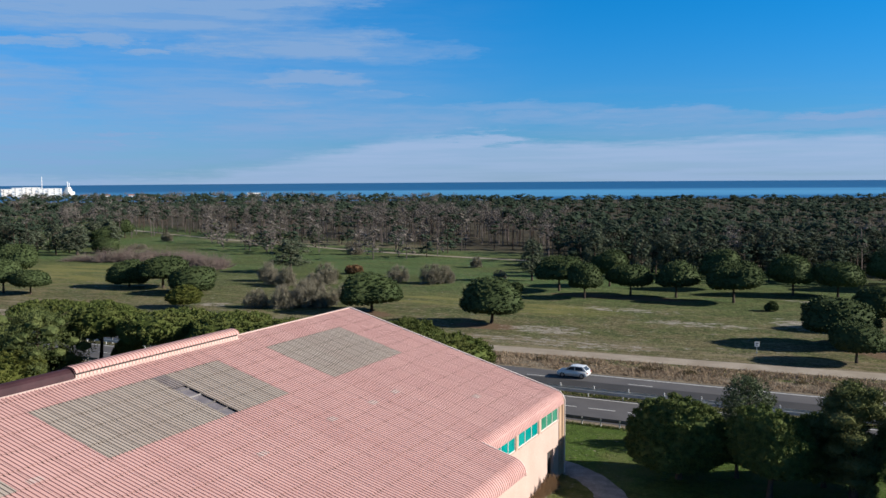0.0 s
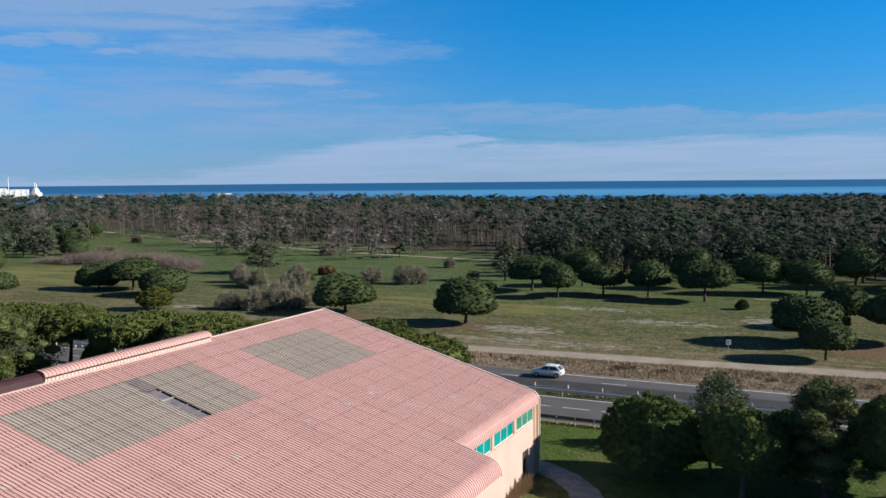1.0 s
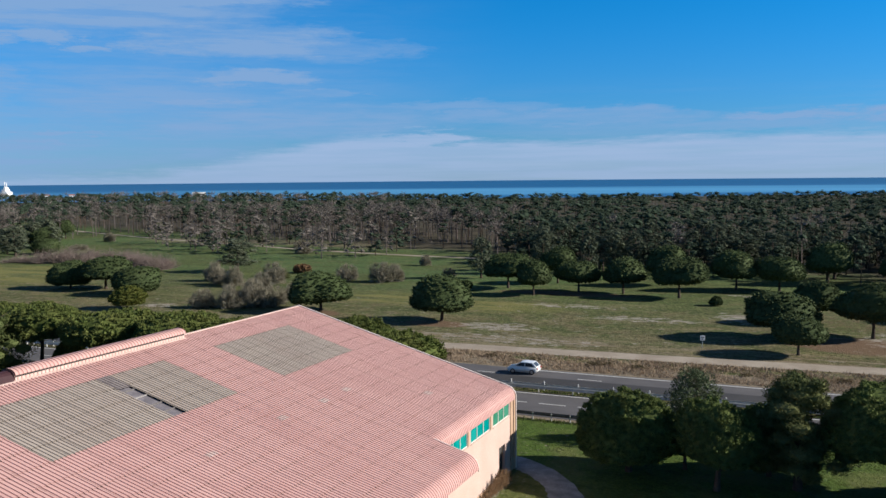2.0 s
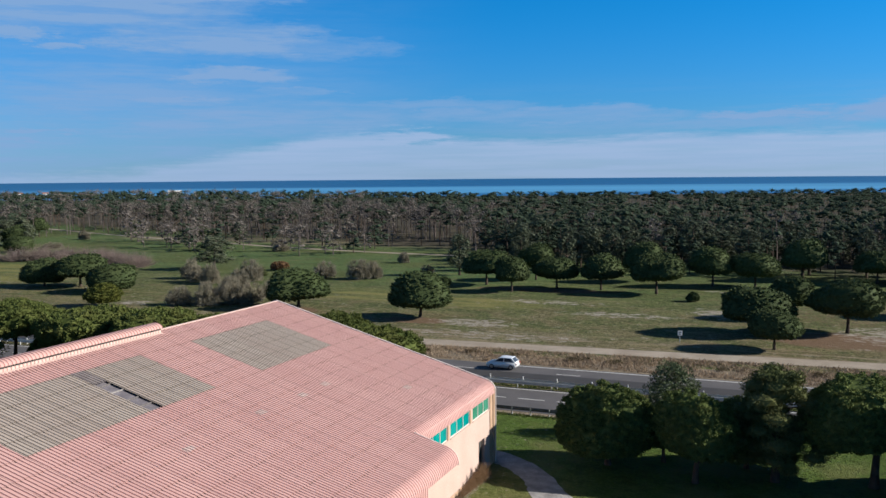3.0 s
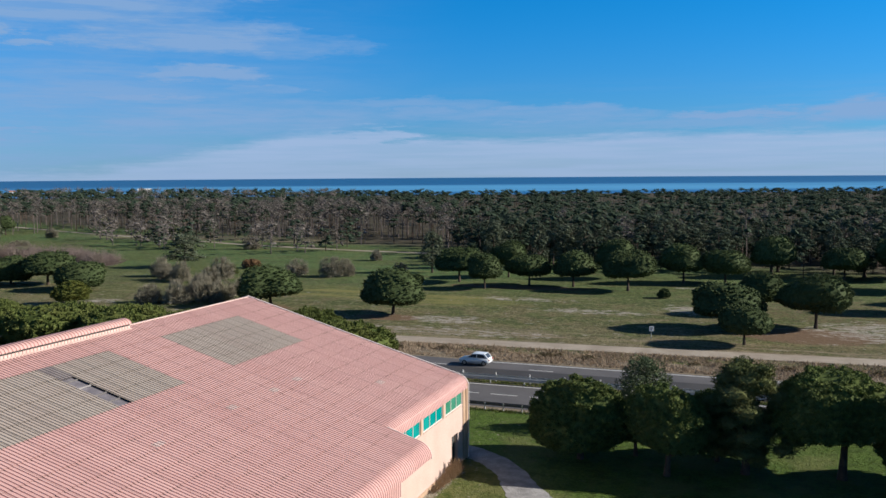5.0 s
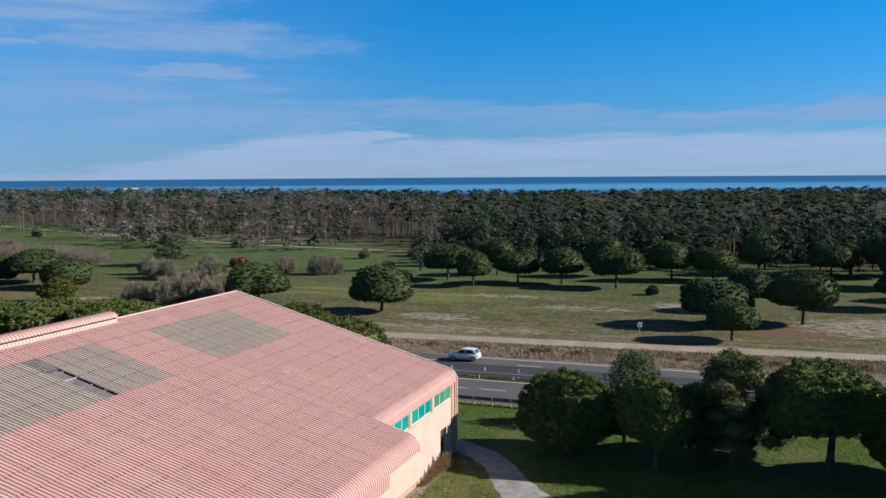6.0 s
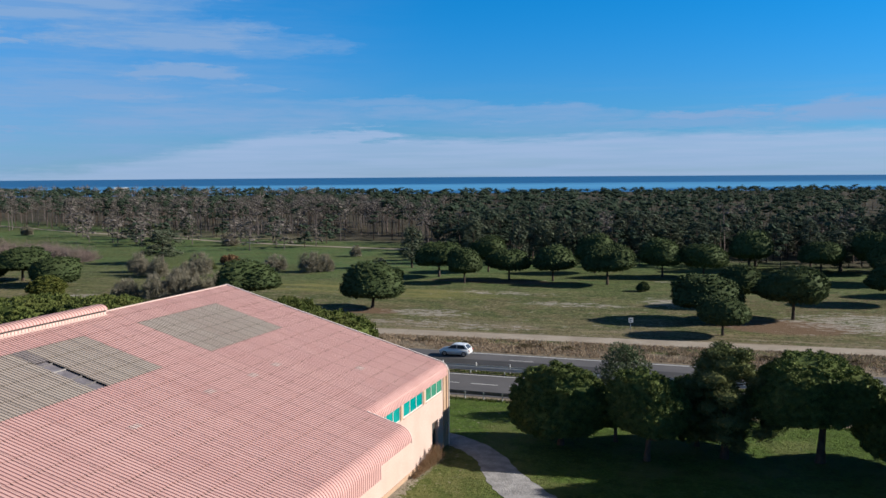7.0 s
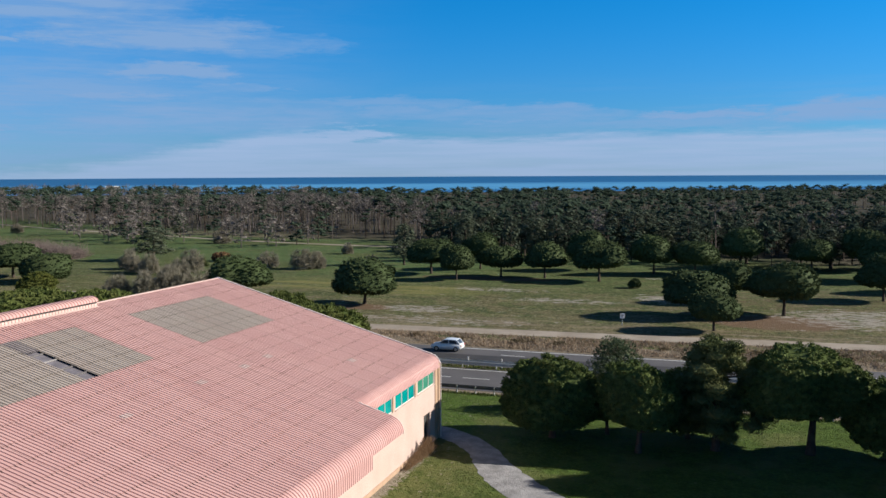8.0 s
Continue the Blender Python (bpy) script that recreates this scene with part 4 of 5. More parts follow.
    # bearers below the open slot and the dark space under it
    part("roof_lining", prism(bmesh.new(), [(RIDGE_X, RIDGE_Z - 0.07), (wx1 - 0.4, roof_z(wx1 - 0.4) - 0.07), (wx1 - 0.4, roof_z(wx1 - 0.4) - 0.18), (RIDGE_X, RIDGE_Z - 0.18)], "y", y_near + 0.3, 69.5), M["lining"], root, "grey roof lining seen through a missing sheet")
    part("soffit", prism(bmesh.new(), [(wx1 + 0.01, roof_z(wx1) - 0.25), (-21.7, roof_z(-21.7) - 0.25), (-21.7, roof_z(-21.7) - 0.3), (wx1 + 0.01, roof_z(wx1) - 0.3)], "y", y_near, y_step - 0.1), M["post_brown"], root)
    for x, wood in ((-40.35, "bearer"), (-39.35, "bearer_pale"), (-38.15, "bearer"), (-37.15, "bearer")):
        bm = prism(bmesh.new(), [(x, roof_z(x) + 0.02), (x + 0.07, roof_z(x) + 0.0), (x + 0.07, roof_z(x) - 0.062), (x, roof_z(x) - 0.04)], "y", 42.0, 43.25)
        part("bearer", bm, M[wood], roof, "weathered grey bearer bared under the missing sheet")
    # rounded eaves
    def eave(name, path, y0, n, label=""):
        V, F = ribbed(path, n)
        me = mesh_of(name, np.array(V) + np.array((0, y0, 0)), F, [M["roof_pink"]])
        return put_under(name, me, roof, label=label)
    eave("rounded_eave", arc_path(-24.6, 1.0), 196 * RIB, 58, "rounded ribbed eave over the windows")
    eave("rounded_eave", arc_path(-21.76, 1.03), 177 * RIB, 19)
    eave("rounded_eave", arc_path(-21.76, 1.03, 0.82), 20 * RIB, 157, "rounded ribbed eave ending in an upright fascia")
    # edge trims
    bm = bmesh.new()
    prism(bm, [(-66.5, roof_z(-23.9) + 0.07), (RIDGE_X, RIDGE_Z + 0.12), (-24.62, roof_z(-24.62) + 0.12), (-24.62, roof_z(-24.62) - 0.2), (RIDGE_X, RIDGE_Z - 0.2), (-66.5, roof_z(-23.9) - 0.22)], "y", 69.853, 69.99)
    part("verge_trim", bm, M["trim_white"], roof, "pale edge strip along the far gable")
    arc = arc_path(-24.6, 1.02)
    bm = bmesh.new()
    prism(bm, [(x + 0.04, z + 0.10) for x, z, *_ in arc] + [(x - 0.12, z - 0.08) for x, z, *_ in arc[::-1]], "y", 69.853, 69.95)
    part("verge_trim", bm, M["trim_white"], roof)
    arc = [(-24.2, roof_z(-24.2) + 0.08, 0, 0)] + arc_path(-21.76, 1.07)
    bm = bmesh.new()
    prism(bm, [(x, z + 0.02) for x, z, *_ in arc] + [(x - 0.06, z - 0.16) for x, z, *_ in arc[::-1]], "y", y_step + 0.003, y_step + 0.07)
    part("step_trim", bm, M["trim_white"], roof, "pale edge strip where the eave steps out")
    # ridge: rounded raised vent, and a dark maroon capping along the rest
    vent_n, vent_y0, pitch = 52, 37.95, 0.297
    prof = [((i + f) * pitch, h) for i in range(vent_n) for f, h in ((0.0, 0.04), (0.52, 0.04), (0.62, 0.0), (0.90, 0.0))] + [(vent_n * pitch, 0.04)]
    vent_y1 = vent_y0 + vent_n * pitch
    arcp = []
    for i in range(13):
        a = math.radians(2 + 176 * i / 12)
        arcp.append((RIDGE_X - 0.05 + 0.62 * math.cos(a), 12.95 + 0.36 * math.sin(a), math.cos(a), math.sin(a)))
    V = [(x + nx * h, vent_y0 + y, z + nz * h) for (x, z, nx, nz) in arcp for y, h in prof]
    w = len(prof)
    F = [(r * w + i, r * w + i + 1, (r + 1) * w + i + 1, (r + 1) * w + i) for r in range(12) for i in range(w - 1)]
    put_under("ridge_vent", mesh_of("ridge_vent", V, F, [M["vent_pink"]]), roof, label="rounded ribbed ridge vent")
    part("vent_wall", boxed(RIDGE_X - 0.5, RIDGE_X + 0.5, vent_y0 + 0.05, vent_y1 - 0.1, 12.4, 13.0), M["strip_pink"], roof, "sunlit pale strip under the ridge vent")
    ringp = [(x - 0.02 * nx, z - 0.02 * nz) for x, z, nx, nz in arcp]
    part("vent_end", prism(bmesh.new(), ringp, "y", vent_y1 - 0.09, vent_y1 - 0.01), M["trim_white"], roof)
    part("vent_end", prism(bmesh.new(), ringp, "y", vent_y0 - 0.09, vent_y0), M["maroon"], roof)
    # dark strip put in for the overhang's shadow below the cap
    part("vent_gap", boxed(RIDGE_X - 0.51, RIDGE_X + 0.51, vent_y0 + 0.06, vent_y1 - 0.11, 12.83, 12.95), M["shade_dark"], roof, "dark strip for the shadow under the vent's cap")
    for i in range(vent_n - 1):
        y = vent_y0 + 0.2 + pitch * i
        part("vent_rib", boxed(RIDGE_X + 0.503, RIDGE_X + 0.53, y, y + 0.06, 12.45, 12.827), M["roof_pink"], roof)
    part("ridge_flashing", prism(bmesh.new(), [(RIDGE_X - 0.12, RIDGE_Z + 0.01), (RIDGE_X, RIDGE_Z + 0.07), (RIDGE_X + 0.12, RIDGE_Z + 0.045), (RIDGE_X + 0.12, RIDGE_Z - 0.04), (RIDGE_X - 0.12, RIDGE_Z - 0.06)], "y", vent_y1, 69.85), M["trim_pink"], roof, "pale flashing along the open ridge")
    part("ridge_flashing", prism(bmesh.new(), [(RIDGE_X + 0.545, RIDGE_Z - 0.09), (RIDGE_X + 0.68, RIDGE_Z - 0.13), (RIDGE_X + 0.68, RIDGE_Z - 0.18), (RIDGE_X + 0.545, RIDGE_Z - 0.16)], "y", y_near, vent_y1 - 0.1), M["trim_pink"], roof, "pale flashing at the foot of the vent")
    ringm = [(RIDGE_X - 0.05 + 0.62 * math.cos(math.radians(a)), 12.62 + 0.62 * math.sin(math.radians(a))) for a in range(-20, 201, 20)]
    part("ridge_capping", prism(bmesh.new(), ringm, "y", y_near, vent_y0 - 0.1), M["maroon"], roof, "dark maroon ridge capping")
    # the sheets
    rows = [(RIDGE_X + 0.02, 1.07)] + [(-44.1125 + 1.5625 * k, 1.5625) for k in range(13)]
    cache = {}
    def sheet(length, n, mat):
        key = (round(length, 2), n, mat)
        if key not in cache:
            V, F = ribbed(slope_path(length), n)
            cache[key] = mesh_of("roof_sheet", V, F, [M[mat]])
        return cache[key]
    def field(k, y):
        """Which sheets are grey: two fields in rows 2 to 5, and a third towards the near end."""
        if 2 <= k <= 5 and (32.8 < y < 48.3 or 54.2 < y < 63.9 or 16 < y < 26.6):
            return True
        return False
    edges = [5.5, 7.7, 9.9, 12.1, 14.3, 16.5, 18.7, 20.9, 23.1, 25.3, 27.225, 28.325, 30.525, 32.725, 34.925, 37.125, 39.325, 41.25, 42.075, 43.175, 45.375, 47.025, 48.4, 50.6, 52.525, 53.9, 56.1, 58.3, 60.5, 62.7, 64.075, 66.275, 68.2, 69.85]
    near_pieces = []
    for k, (x, full) in enumerate(rows):
        for y0, y1 in zip(edges, edges[1:]):
            n = round((y1 - y0) / RIB)
            ln = 0.72 if k == 13 and y0 > 53.8 else full
            mid = (y0 + y1) / 2
            slot = 42.0 < mid < 43.2
            if slot and 3 <= k <= 5:
                continue
            mat = "roof_grey" if field(k, mid) else "roof_pink"
            if y1 < 23.2:
                V, F = ribbed(slope_path(ln), n)
                near_pieces.append((np.array(V) + np.array((x, y0, roof_z(x))), np.array(F), mat))
                continue
            if mat == "roof_grey" and n == 8:
                put_under("roof_sheet", sheet(ln, 4, mat), roof, (x, y0, roof_z(x)))
                y0, n = y0 + 4 * RIB, 4
            put_under("roof_sheet", sheet(ln, n, mat), roof, (x, y0, roof_z(x)))
    # the eave steps out: one more row
    for y0, y1 in zip(edges, edges[1:]):
        if y1 < 54:
            put_under("roof_sheet", sheet(1.99, round((y1 - y0) / RIB), "roof_pink"), roof, (-23.8, y0, roof_z(-23.8)))
    for mat in ("roof_pink", "roof_grey"):
        sel = [(v, f) for v, f, m in near_pieces if m == mat]
        if sel:
            V, F = gather(sel)
            ob = put_under("roof_sheets", mesh_of("roof_sheets", V, F, [M[mat]]), roof)
            tagged(ob, kind="stuff")
    # dark replaced sheet above the slot, and pale repair patches
    V, F = ribbed(slope_path(1.9), 4)
    put_under("roof_sheet", mesh_of("dark_sheet", V, F, [M["maroon_grey"]]), roof, (-42.55, 42.075, roof_z(-42.55) + 0.02), "dark grey weathered sheet above the slot")
    for x, y, n, ln in ((-32.4, 52.25, 3, 0.5), (-32.5, 55.55, 3, 0.5), (-32.5, 47.3, 3, 0.5), (-32.2, 39.6, 3, 0.5), (-28.4, 61.05, 3, 0.5), (-32.3, 29.15, 5, 0.6), (-36.9, 28.05, 3, 0.5)):
        V, F = ribbed(slope_path(ln), n)
        put_under("repair_patch", mesh_of("repair_patch", V, F, [M["roof_patch"]]), roof, (x, round(y / RIB) * RIB, roof_z(x) + 0.014), "pale repair patch")


M["maroon_grey"] = mottled("dark_grey_sheet", (0.20, 0.17, 0.165), (0.26, 0.225, 0.212), 1.0, 8.0, 0.8, 0.15, 0.02)
hall()

# ---------------------------------------------------------------- vegetation
# foreground stone pines on the lawn
near_a = umbrella_pine(11, 8.0, 7.5, 0.9, "pine_near", 700, 22, 0.16, 0.0, -0.9, 0.07, (1.12, 0.80), 1)
tagged(near_a, "dense dark green stone pine with a rounded crown on the lawn", "tree", "pines on the lawn")
near_b = umbrella_pine(21, 10.0, 9.7, 4.0, "pine_near", 950, 22, 0.16, 0.0, -0.85, 0.058, (1.22, 0.70), 1)
tagged(near_b, "tall umbrella pine with bare trunk and spreading crown on the lawn", "tree", "pines on the lawn")
place(near_a, -14.9, 72.3, 0.3, 1.06, 0.93)
near_b.children[1].location.x += 0.9
place(near_b, 4.5, 74.2, 0.0, 1.10, 0.86)
near_c = umbrella_pine(24, 6.4, 7.6, 2.3, "pine_near", 500, 22, 0.16, 0.02, -0.8, 0.08, (1.2, 0.75), 1)
tagged(near_c, "narrow dark stone pine with a bare trunk on the lawn", "tree", "pines on the lawn")
place(near_c, -7.4, 70.4, 2.1, 1.02, 0.94)
copy_at(near_c, -10.6, 74.6, 0.5, 0.75, 0.62)
copy_at(near_a, -4.0, 75.6, 3.9, 0.8, 0.8)
copy_at(near_a, 10.8, 74.6, 4.0, 0.85, 0.85)
# unseen pines right of the view, added and sized to shade the lawn
shade = umbrella_pine(26, 8.6, 9.0, 1.2, "pine_near", 120, 30, 0.3, 0.0, -0.6, 0.14)
tagged(shade, "unseen tall stone pine added to shade the lawn", "tree", "pines on the lawn")
place(shade, 15.8, 70.6, 0.0, 0.95, 1.6)
for x, y, t, g, h in ((23.0, 75.0, 2.5, 1.05, 1.0), (22.0, 67.5, 0.9, 1.0, 1.15), (29.0, 70.0, 1.4, 1.1, 1.2), (16.0, 63.6, 5.1, 1.0, 1.4), (21.0, 61.0, 4.1, 1.05, 1.4)):
    copy_at(shade, x, y, t, g, h)


def aleppo_pine(seed, width, height, bottom, mat, clumps, per, size, core=0.8):
    """A looser pine: separate foliage clumps round a tall leaning stem."""
    root = empty("pine_tree")
    rng = np.random.default_rng(seed)
    put_under("trunk", trunk_mesh("trunk", seed, height * 0.92, width * 0.42, 0.03 * height, M["bark"], 11, 0.02, 0.28), root)
    pieces = []
    for i in range(clumps):
        s = (i + 0.5) / clumps
        z = bottom + (height - bottom) * s
        spread = width / 2 * (0.35 + 0.9 * math.sin(math.pi * min(1, (s * 0.8 + 0.18)))) * 0.8
        a = i * 2.4 + rng.uniform(-0.4, 0.4)
        rr = spread * rng.uniform(0.25, 0.95)
        c = np.array((rr * math.cos(a), rr * math.sin(a), z))
        lr = width * rng.uniform(0.09, 0.18)
        e = directions(rng, per)
        p = c + e * lr * np.array((1, 1, 0.7)) * rng.uniform(0.68, 1.05, (per, 1))
        pieces.append(spikes(rng, p, e + np.array((0, 0, 0.5)), size * 1.15, size * 0.26))
        pieces.append((c + ICO[1][0] * lr * core * np.array((1, 1, 0.62)), ICO[1][1]))
    V, F = gather(pieces)
    put_under("crown", mesh_of("crown", V, F, [M[mat]]), root)
    return root


tall = aleppo_pine(31, 6.9, 10.0, 1.6, "aleppo", 62, 330, 0.16)
tagged(tall, "tall loose-crowned pine with uneven yellowish green foliage", "tree", "pines on the lawn")
place(tall, -1.7, 73.0, 0.4, 1.12, 0.88)
feathery = aleppo_pine(41, 5.6, 6.0, 1.4, "feather", 34, 240, 0.16, 0.3)
tagged(feathery, "small feathery pale green pine beside the road", "tree")
place(feathery, -11.0, 83.4, 0.0, 1.02, 1.05)

# row of stone pines behind the hall, towards the road
row_a = umbrella_pine(51, 12.0, 10.0, 4.2, "pine_row", 600, 13, 0.22, 0.0, -0.7, 0.056)
tagged(row_a, "broad umbrella pine with a deep green crown behind the hall", "tree", "pines behind the hall")
place(row_a, -40.8, 79.3, 0.0, 0.92, 0.95)
for x, y, t, g, h in ((-46.0, 81.5, 1.2, 0.85, 1.02), (-52.5, 79.5, 5.0, 0.9, 0.98), (-60.0, 79.5, 2.9, 1.0, 0.93), (-68.0, 80.5, 4.1, 1.0, 0.96)):
    copy_at(row_a, x, y, t, g, h)
row_b = umbrella_pine(55, 13.0, 9.0, 5.2, "pine_row", 600, 13, 0.22, 0.03, -0.7, 0.055, (1.3, 0.66))
tagged(row_b, "flat-topped umbrella pine with a bare bent trunk behind the hall", "tree", "pines behind the hall")
place(row_b, -90.0, 80.5, 0.3, 1.0, 1.03)
copy_at(row_b, -78.5, 80.0, 2.3, 0.95, 1.0)
copy_at(row_b, -104.0, 84.5, 4.0, 0.95, 0.9)
left = aleppo_pine(61, 11.6, 9.3, 1.0, "pine_left", 58, 210, 0.24, 0.62)
tagged(left, "full-crowned green pine beyond the hall's ridge", "tree", "pines behind the hall")
place(left, -90.6, 71.6, 0.4, 1.0, 0.95)
copy_at(left, -102.0, 71.0, 1.5, 0.95, 0.95)
yellow = umbrella_pine(71, 7.0, 6.6, 0.8, "pine_yellow", 160, 40, 0.22, 0.0, -0.8, 0.12)
tagged(yellow, "yellowish green bushy young pine", "tree", "young pines")
place(yellow, -80.0, 57.0, 0.4)
copy_at(yellow, -84.7, 80.0, 2.2, 0.62, 0.90)
copy_at(yellow, -89.8, 67.6, 1.1, 0.95, 0.84)
copy_at(yellow, -122.7, 130.3, 3.0, 0.97, 0.68)

# stone pines standing in the field
kinds = []
for i in range(3):
    t = umbrella_pine(101 + 10 * i, 10.6, 8.0, 2.35 if i else 1.7, "pine", 700, 5, 0.17, 0.02 * (i - 1), -0.9, 0.055, (1.36, 0.60))
    tagged(t, "round-crowned dark green stone pine in the grassy field", "tree", "pines in the field")
    kinds.append(t)
skirted = umbrella_pine(131, 10.2, 8.1, 0.6, "pine", 760, 5, 0.17, 0.0, -0.9, 0.052, (1.30, 0.66))
tagged(skirted, "low stone pine whose dark green crown hangs to the grass", "tree", "pines in the field")
place(skirted, -136.8, 147.7, 1.1, 1.13, 0.80)
copy_at(skirted, -158.7, 150.6, 2.7, 0.92, 0.84)
copy_at(skirted, -240.0, 218.0, 0.6, 0.98, 0.72)
FIELD = [
    (-60.6, 138.2, 10.8, 7.6), (-86.4, 140.9, 11.6, 7.2), (-64.6, 183.8, 10.4, 8.2), (-56.0, 174.7, 7.6, 7.4), (-48.6, 182.8, 9.3, 7.0), (-39.0, 183.1, 9.0, 7.6), (-27.2, 180.1, 10.4, 8.8),
    (-18.0, 196.0, 9.3, 8.6), (-9.4, 197.6, 10.0, 7.8), (0.0, 212.9, 9.6, 9.4), (14.7, 211.0, 9.8, 7.6), (-6.4, 140.1, 11.2, 7.1), (-3.4, 128.5, 7.5, 5.9), (-1.6, 157.3, 8.2, 7.1),
    (6.2, 145.1, 10.3, 8.8), (23.0, 166.0, 9.0, 8.0), (-192.2, 146.5, 10.0, 10.0), (-176.6, 131.0, 9.8, 7.8), (-169.0, 132.2, 8.7, 5.8), (-149.8, 152.6, 12.0, 7.4),
    (28.0, 196.0, 11.0, 10.0), (36.0, 180.0, 10.0, 9.0), (26.0, 214.0, 10.0, 10.0), (-33.0, 200.0, 9.0, 9.0), (-57.0, 196.0, 8.5, 9.0),
]
for i, (x, y, w, h) in enumerate(FIELD):
    if i in (0, 2, 3):
        place(kinds[max(i - 1, 0)], x, y, 0.7 * i, w / 10.4, h / 8)
    else:
        copy_at(kinds[0 if i == 1 else 1 + i % 2], x, y, 1.3 * i, w / 10.4, h / 8)
for x, y, t, g, h in ((-262.0, 238.0, 0.4, 0.85, 0.91), (-210.8, 275.5, 3.0, 0.6, 0.66), (-302.0, 275.0, 1.0, 0.9, 0.62), (-294.3, 278.0, 4.0, 0.66, 0.98), (-274.0, 312.0, 5.2, 0.38, 0.64)):
    c = copy_at(kinds[1], x, y, t, g * 1.2, h * 1.12)
    tagged(c, "small umbrella pine standing alone in the meadow", "tree", "pines in the field")
thin = aleppo_pine(131, 7.5, 9.6, 2.0, "grey_pine", 44, 80, 0.25, 0.6)
tagged(thin, "slender open-crowned pine at the edge of the meadow", "tree", "thin pines in the meadow")
place(thin, -77.0, 199.6, 0.0, 0.9, 1.0)
for x, y, t, g, h in ((-143.4, 192.7, 1.0, 1.5, 0.86), (-66, 214, 3.3, 1.0, 1.1), (-50, 222, 4.1, 1.1, 1.05), (-187, 266, 2.8, 0.9, 0.8)):
    copy_at(thin, x, y, t, g, h)


# larger loose-crowned pines along the edge of the woods
edge_pine = aleppo_pine(141, 8.0, 10.4, 1.6, "edge_green", 36, 52, 0.30, 0.62)
tagged(edge_pine, "large loose grey-green pine at the edge of the woods", "tree", "pines at the wood's edge")
place(edge_pine, -68.0, 222.0, 0.0, 1.1, 1.05)
rng_edge = random.Random(77)
for i in range(54):
    az = -14 + 33 * (i + rng_edge.uniform(-0.4, 0.4)) / 44 if i < 44 else 49 + 12 * (i - 44) / 10 + rng_edge.uniform(-1, 1)
    d = (218 if az < 17 else 236) + rng_edge.uniform(0, 45) if i < 44 else 318 + rng_edge.uniform(-10, 40)
    copy_at(edge_pine, -d * math.sin(radians(az)), d * math.cos(radians(az)), rng_edge.uniform(0, 6.2), rng_edge.uniform(0.75, 1.3), rng_edge.uniform(0.8, 1.15))


west_pine = aleppo_pine(145, 9.0, 10.0, 1.5, "grey_pine", 38, 60, 0.34, 0.72)
tagged(west_pine, "large loose grey-green pine beside the meadow", "tree", "pines by the western woods")
place(west_pine, -253.0, 214.0, 0.0, 1.0, 0.85)
for x, y, t, g, h in ((-263.0, 226.0, 1.0, 1.1, 0.8), (-270.0, 240.0, 2.0, 1.15, 0.9), (-262.0, 208.0, 3.0, 1.0, 0.7), (-280.0, 256.0, 4.0, 1.0, 0.9), (-288.0, 264.0, 5.0, 0.9, 0.8), (-258.0, 238.0, 0.5, 0.9, 0.75)):
    copy_at(west_pine, x, y, t, g, h)


def twig_bush_mesh(name, seed, half, height, n, mat, thick=0.028):
    """A leafless bush: very many thin branching twigs fanning up and out."""
    rng = np.random.default_rng(seed)
    d = directions(rng, n, -0.05)
    d[:, 2] = np.abs(d[:, 2]) * 0.9 + 0.08
    ln = rng.uniform(0.2, 1.0, n) ** 0.55 * (1 + 0.12 * np.sin(d @ np.array(((5, 2, 3), (-3, 5, 2), (2, -4, 5))).T + seed).sum(1) / 1.7)
    root = rng.normal(0, 0.22, (n, 3)) * np.array((half, half, 0))
    tip = root + d * ln[:, None] * np.array((half, half, height))
    tip += rng.normal(0, 0.06, (n, 3)) * half
    start = root + (tip - root) * rng.uniform(0.15, 0.6, (n, 1))
    start[:, 2] = np.maximum(start[:, 2], 0)
    side = np.cross(tip - start, rng.normal(size=(n, 3)))
    side /= np.linalg.norm(side, axis=1, keepdims=True) + 1e-9
    up = np.cross(tip - start, side)
    up /= np.linalg.norm(up, axis=1, keepdims=True) + 1e-9
    t = thick * rng.uniform(0.6, 1.4, (n, 1))
    V = np.stack([start + side * t, start - side * t * 0.5 + up * t, start - side * t * 0.5 - up * t, tip], 1).reshape(-1, 3)
    V[:, 2] = np.maximum(V[:, 2], 0.0)
    F = (np.array([(0, 1, 3), (1, 2, 3), (2, 0, 3)])[None] + 4 * np.arange(n)[:, None, None]).reshape(-1, 3)
    # fine twig ends
    p = root + d * (ln * rng.uniform(0.75, 1.02, n))[:, None] * np.array((half, half, height))
    tv, tf = spikes(rng, p, d, 0.10, 0.012)
    V, F = gather([(V, F), (tv, tf)])
    return mesh_of(name, V, F, [M[mat]])


def bare_bush_mesh(name, seed, heads, per, mat):
    """A rounded leafless bush: stems that end in many puffs of thin twigs."""
    rng = np.random.default_rng(seed)
    d = directions(rng, heads, 0.0)
    c = d * np.array((0.78, 0.78, 0.72)) * rng.uniform(0.45, 1.0, (heads, 1)) + np.array((0, 0, 0.12))
    e = directions(rng, heads * per)
    rad = np.repeat(rng.uniform(0.16, 0.3, heads), per)[:, None]
    p = np.repeat(c, per, 0) + e * rad * rng.uniform(0.1, 0.6, (heads * per, 1))
    foot = rng.normal(0, 0.12, (heads, 3)) * np.array((1, 1, 0))
    stems = spikes(rng, foot, (c - foot) * 8, np.linalg.norm(c - foot, axis=1, keepdims=True), np.full((heads, 1), 0.014))
    V, F = gather([spikes(rng, p, e + np.repeat(d, per, 0) * 0.8, 0.75 * rad, np.full((heads * per, 1), 0.009)), stems])
    V[:, 2] = np.maximum(V[:, 2], 0.0)
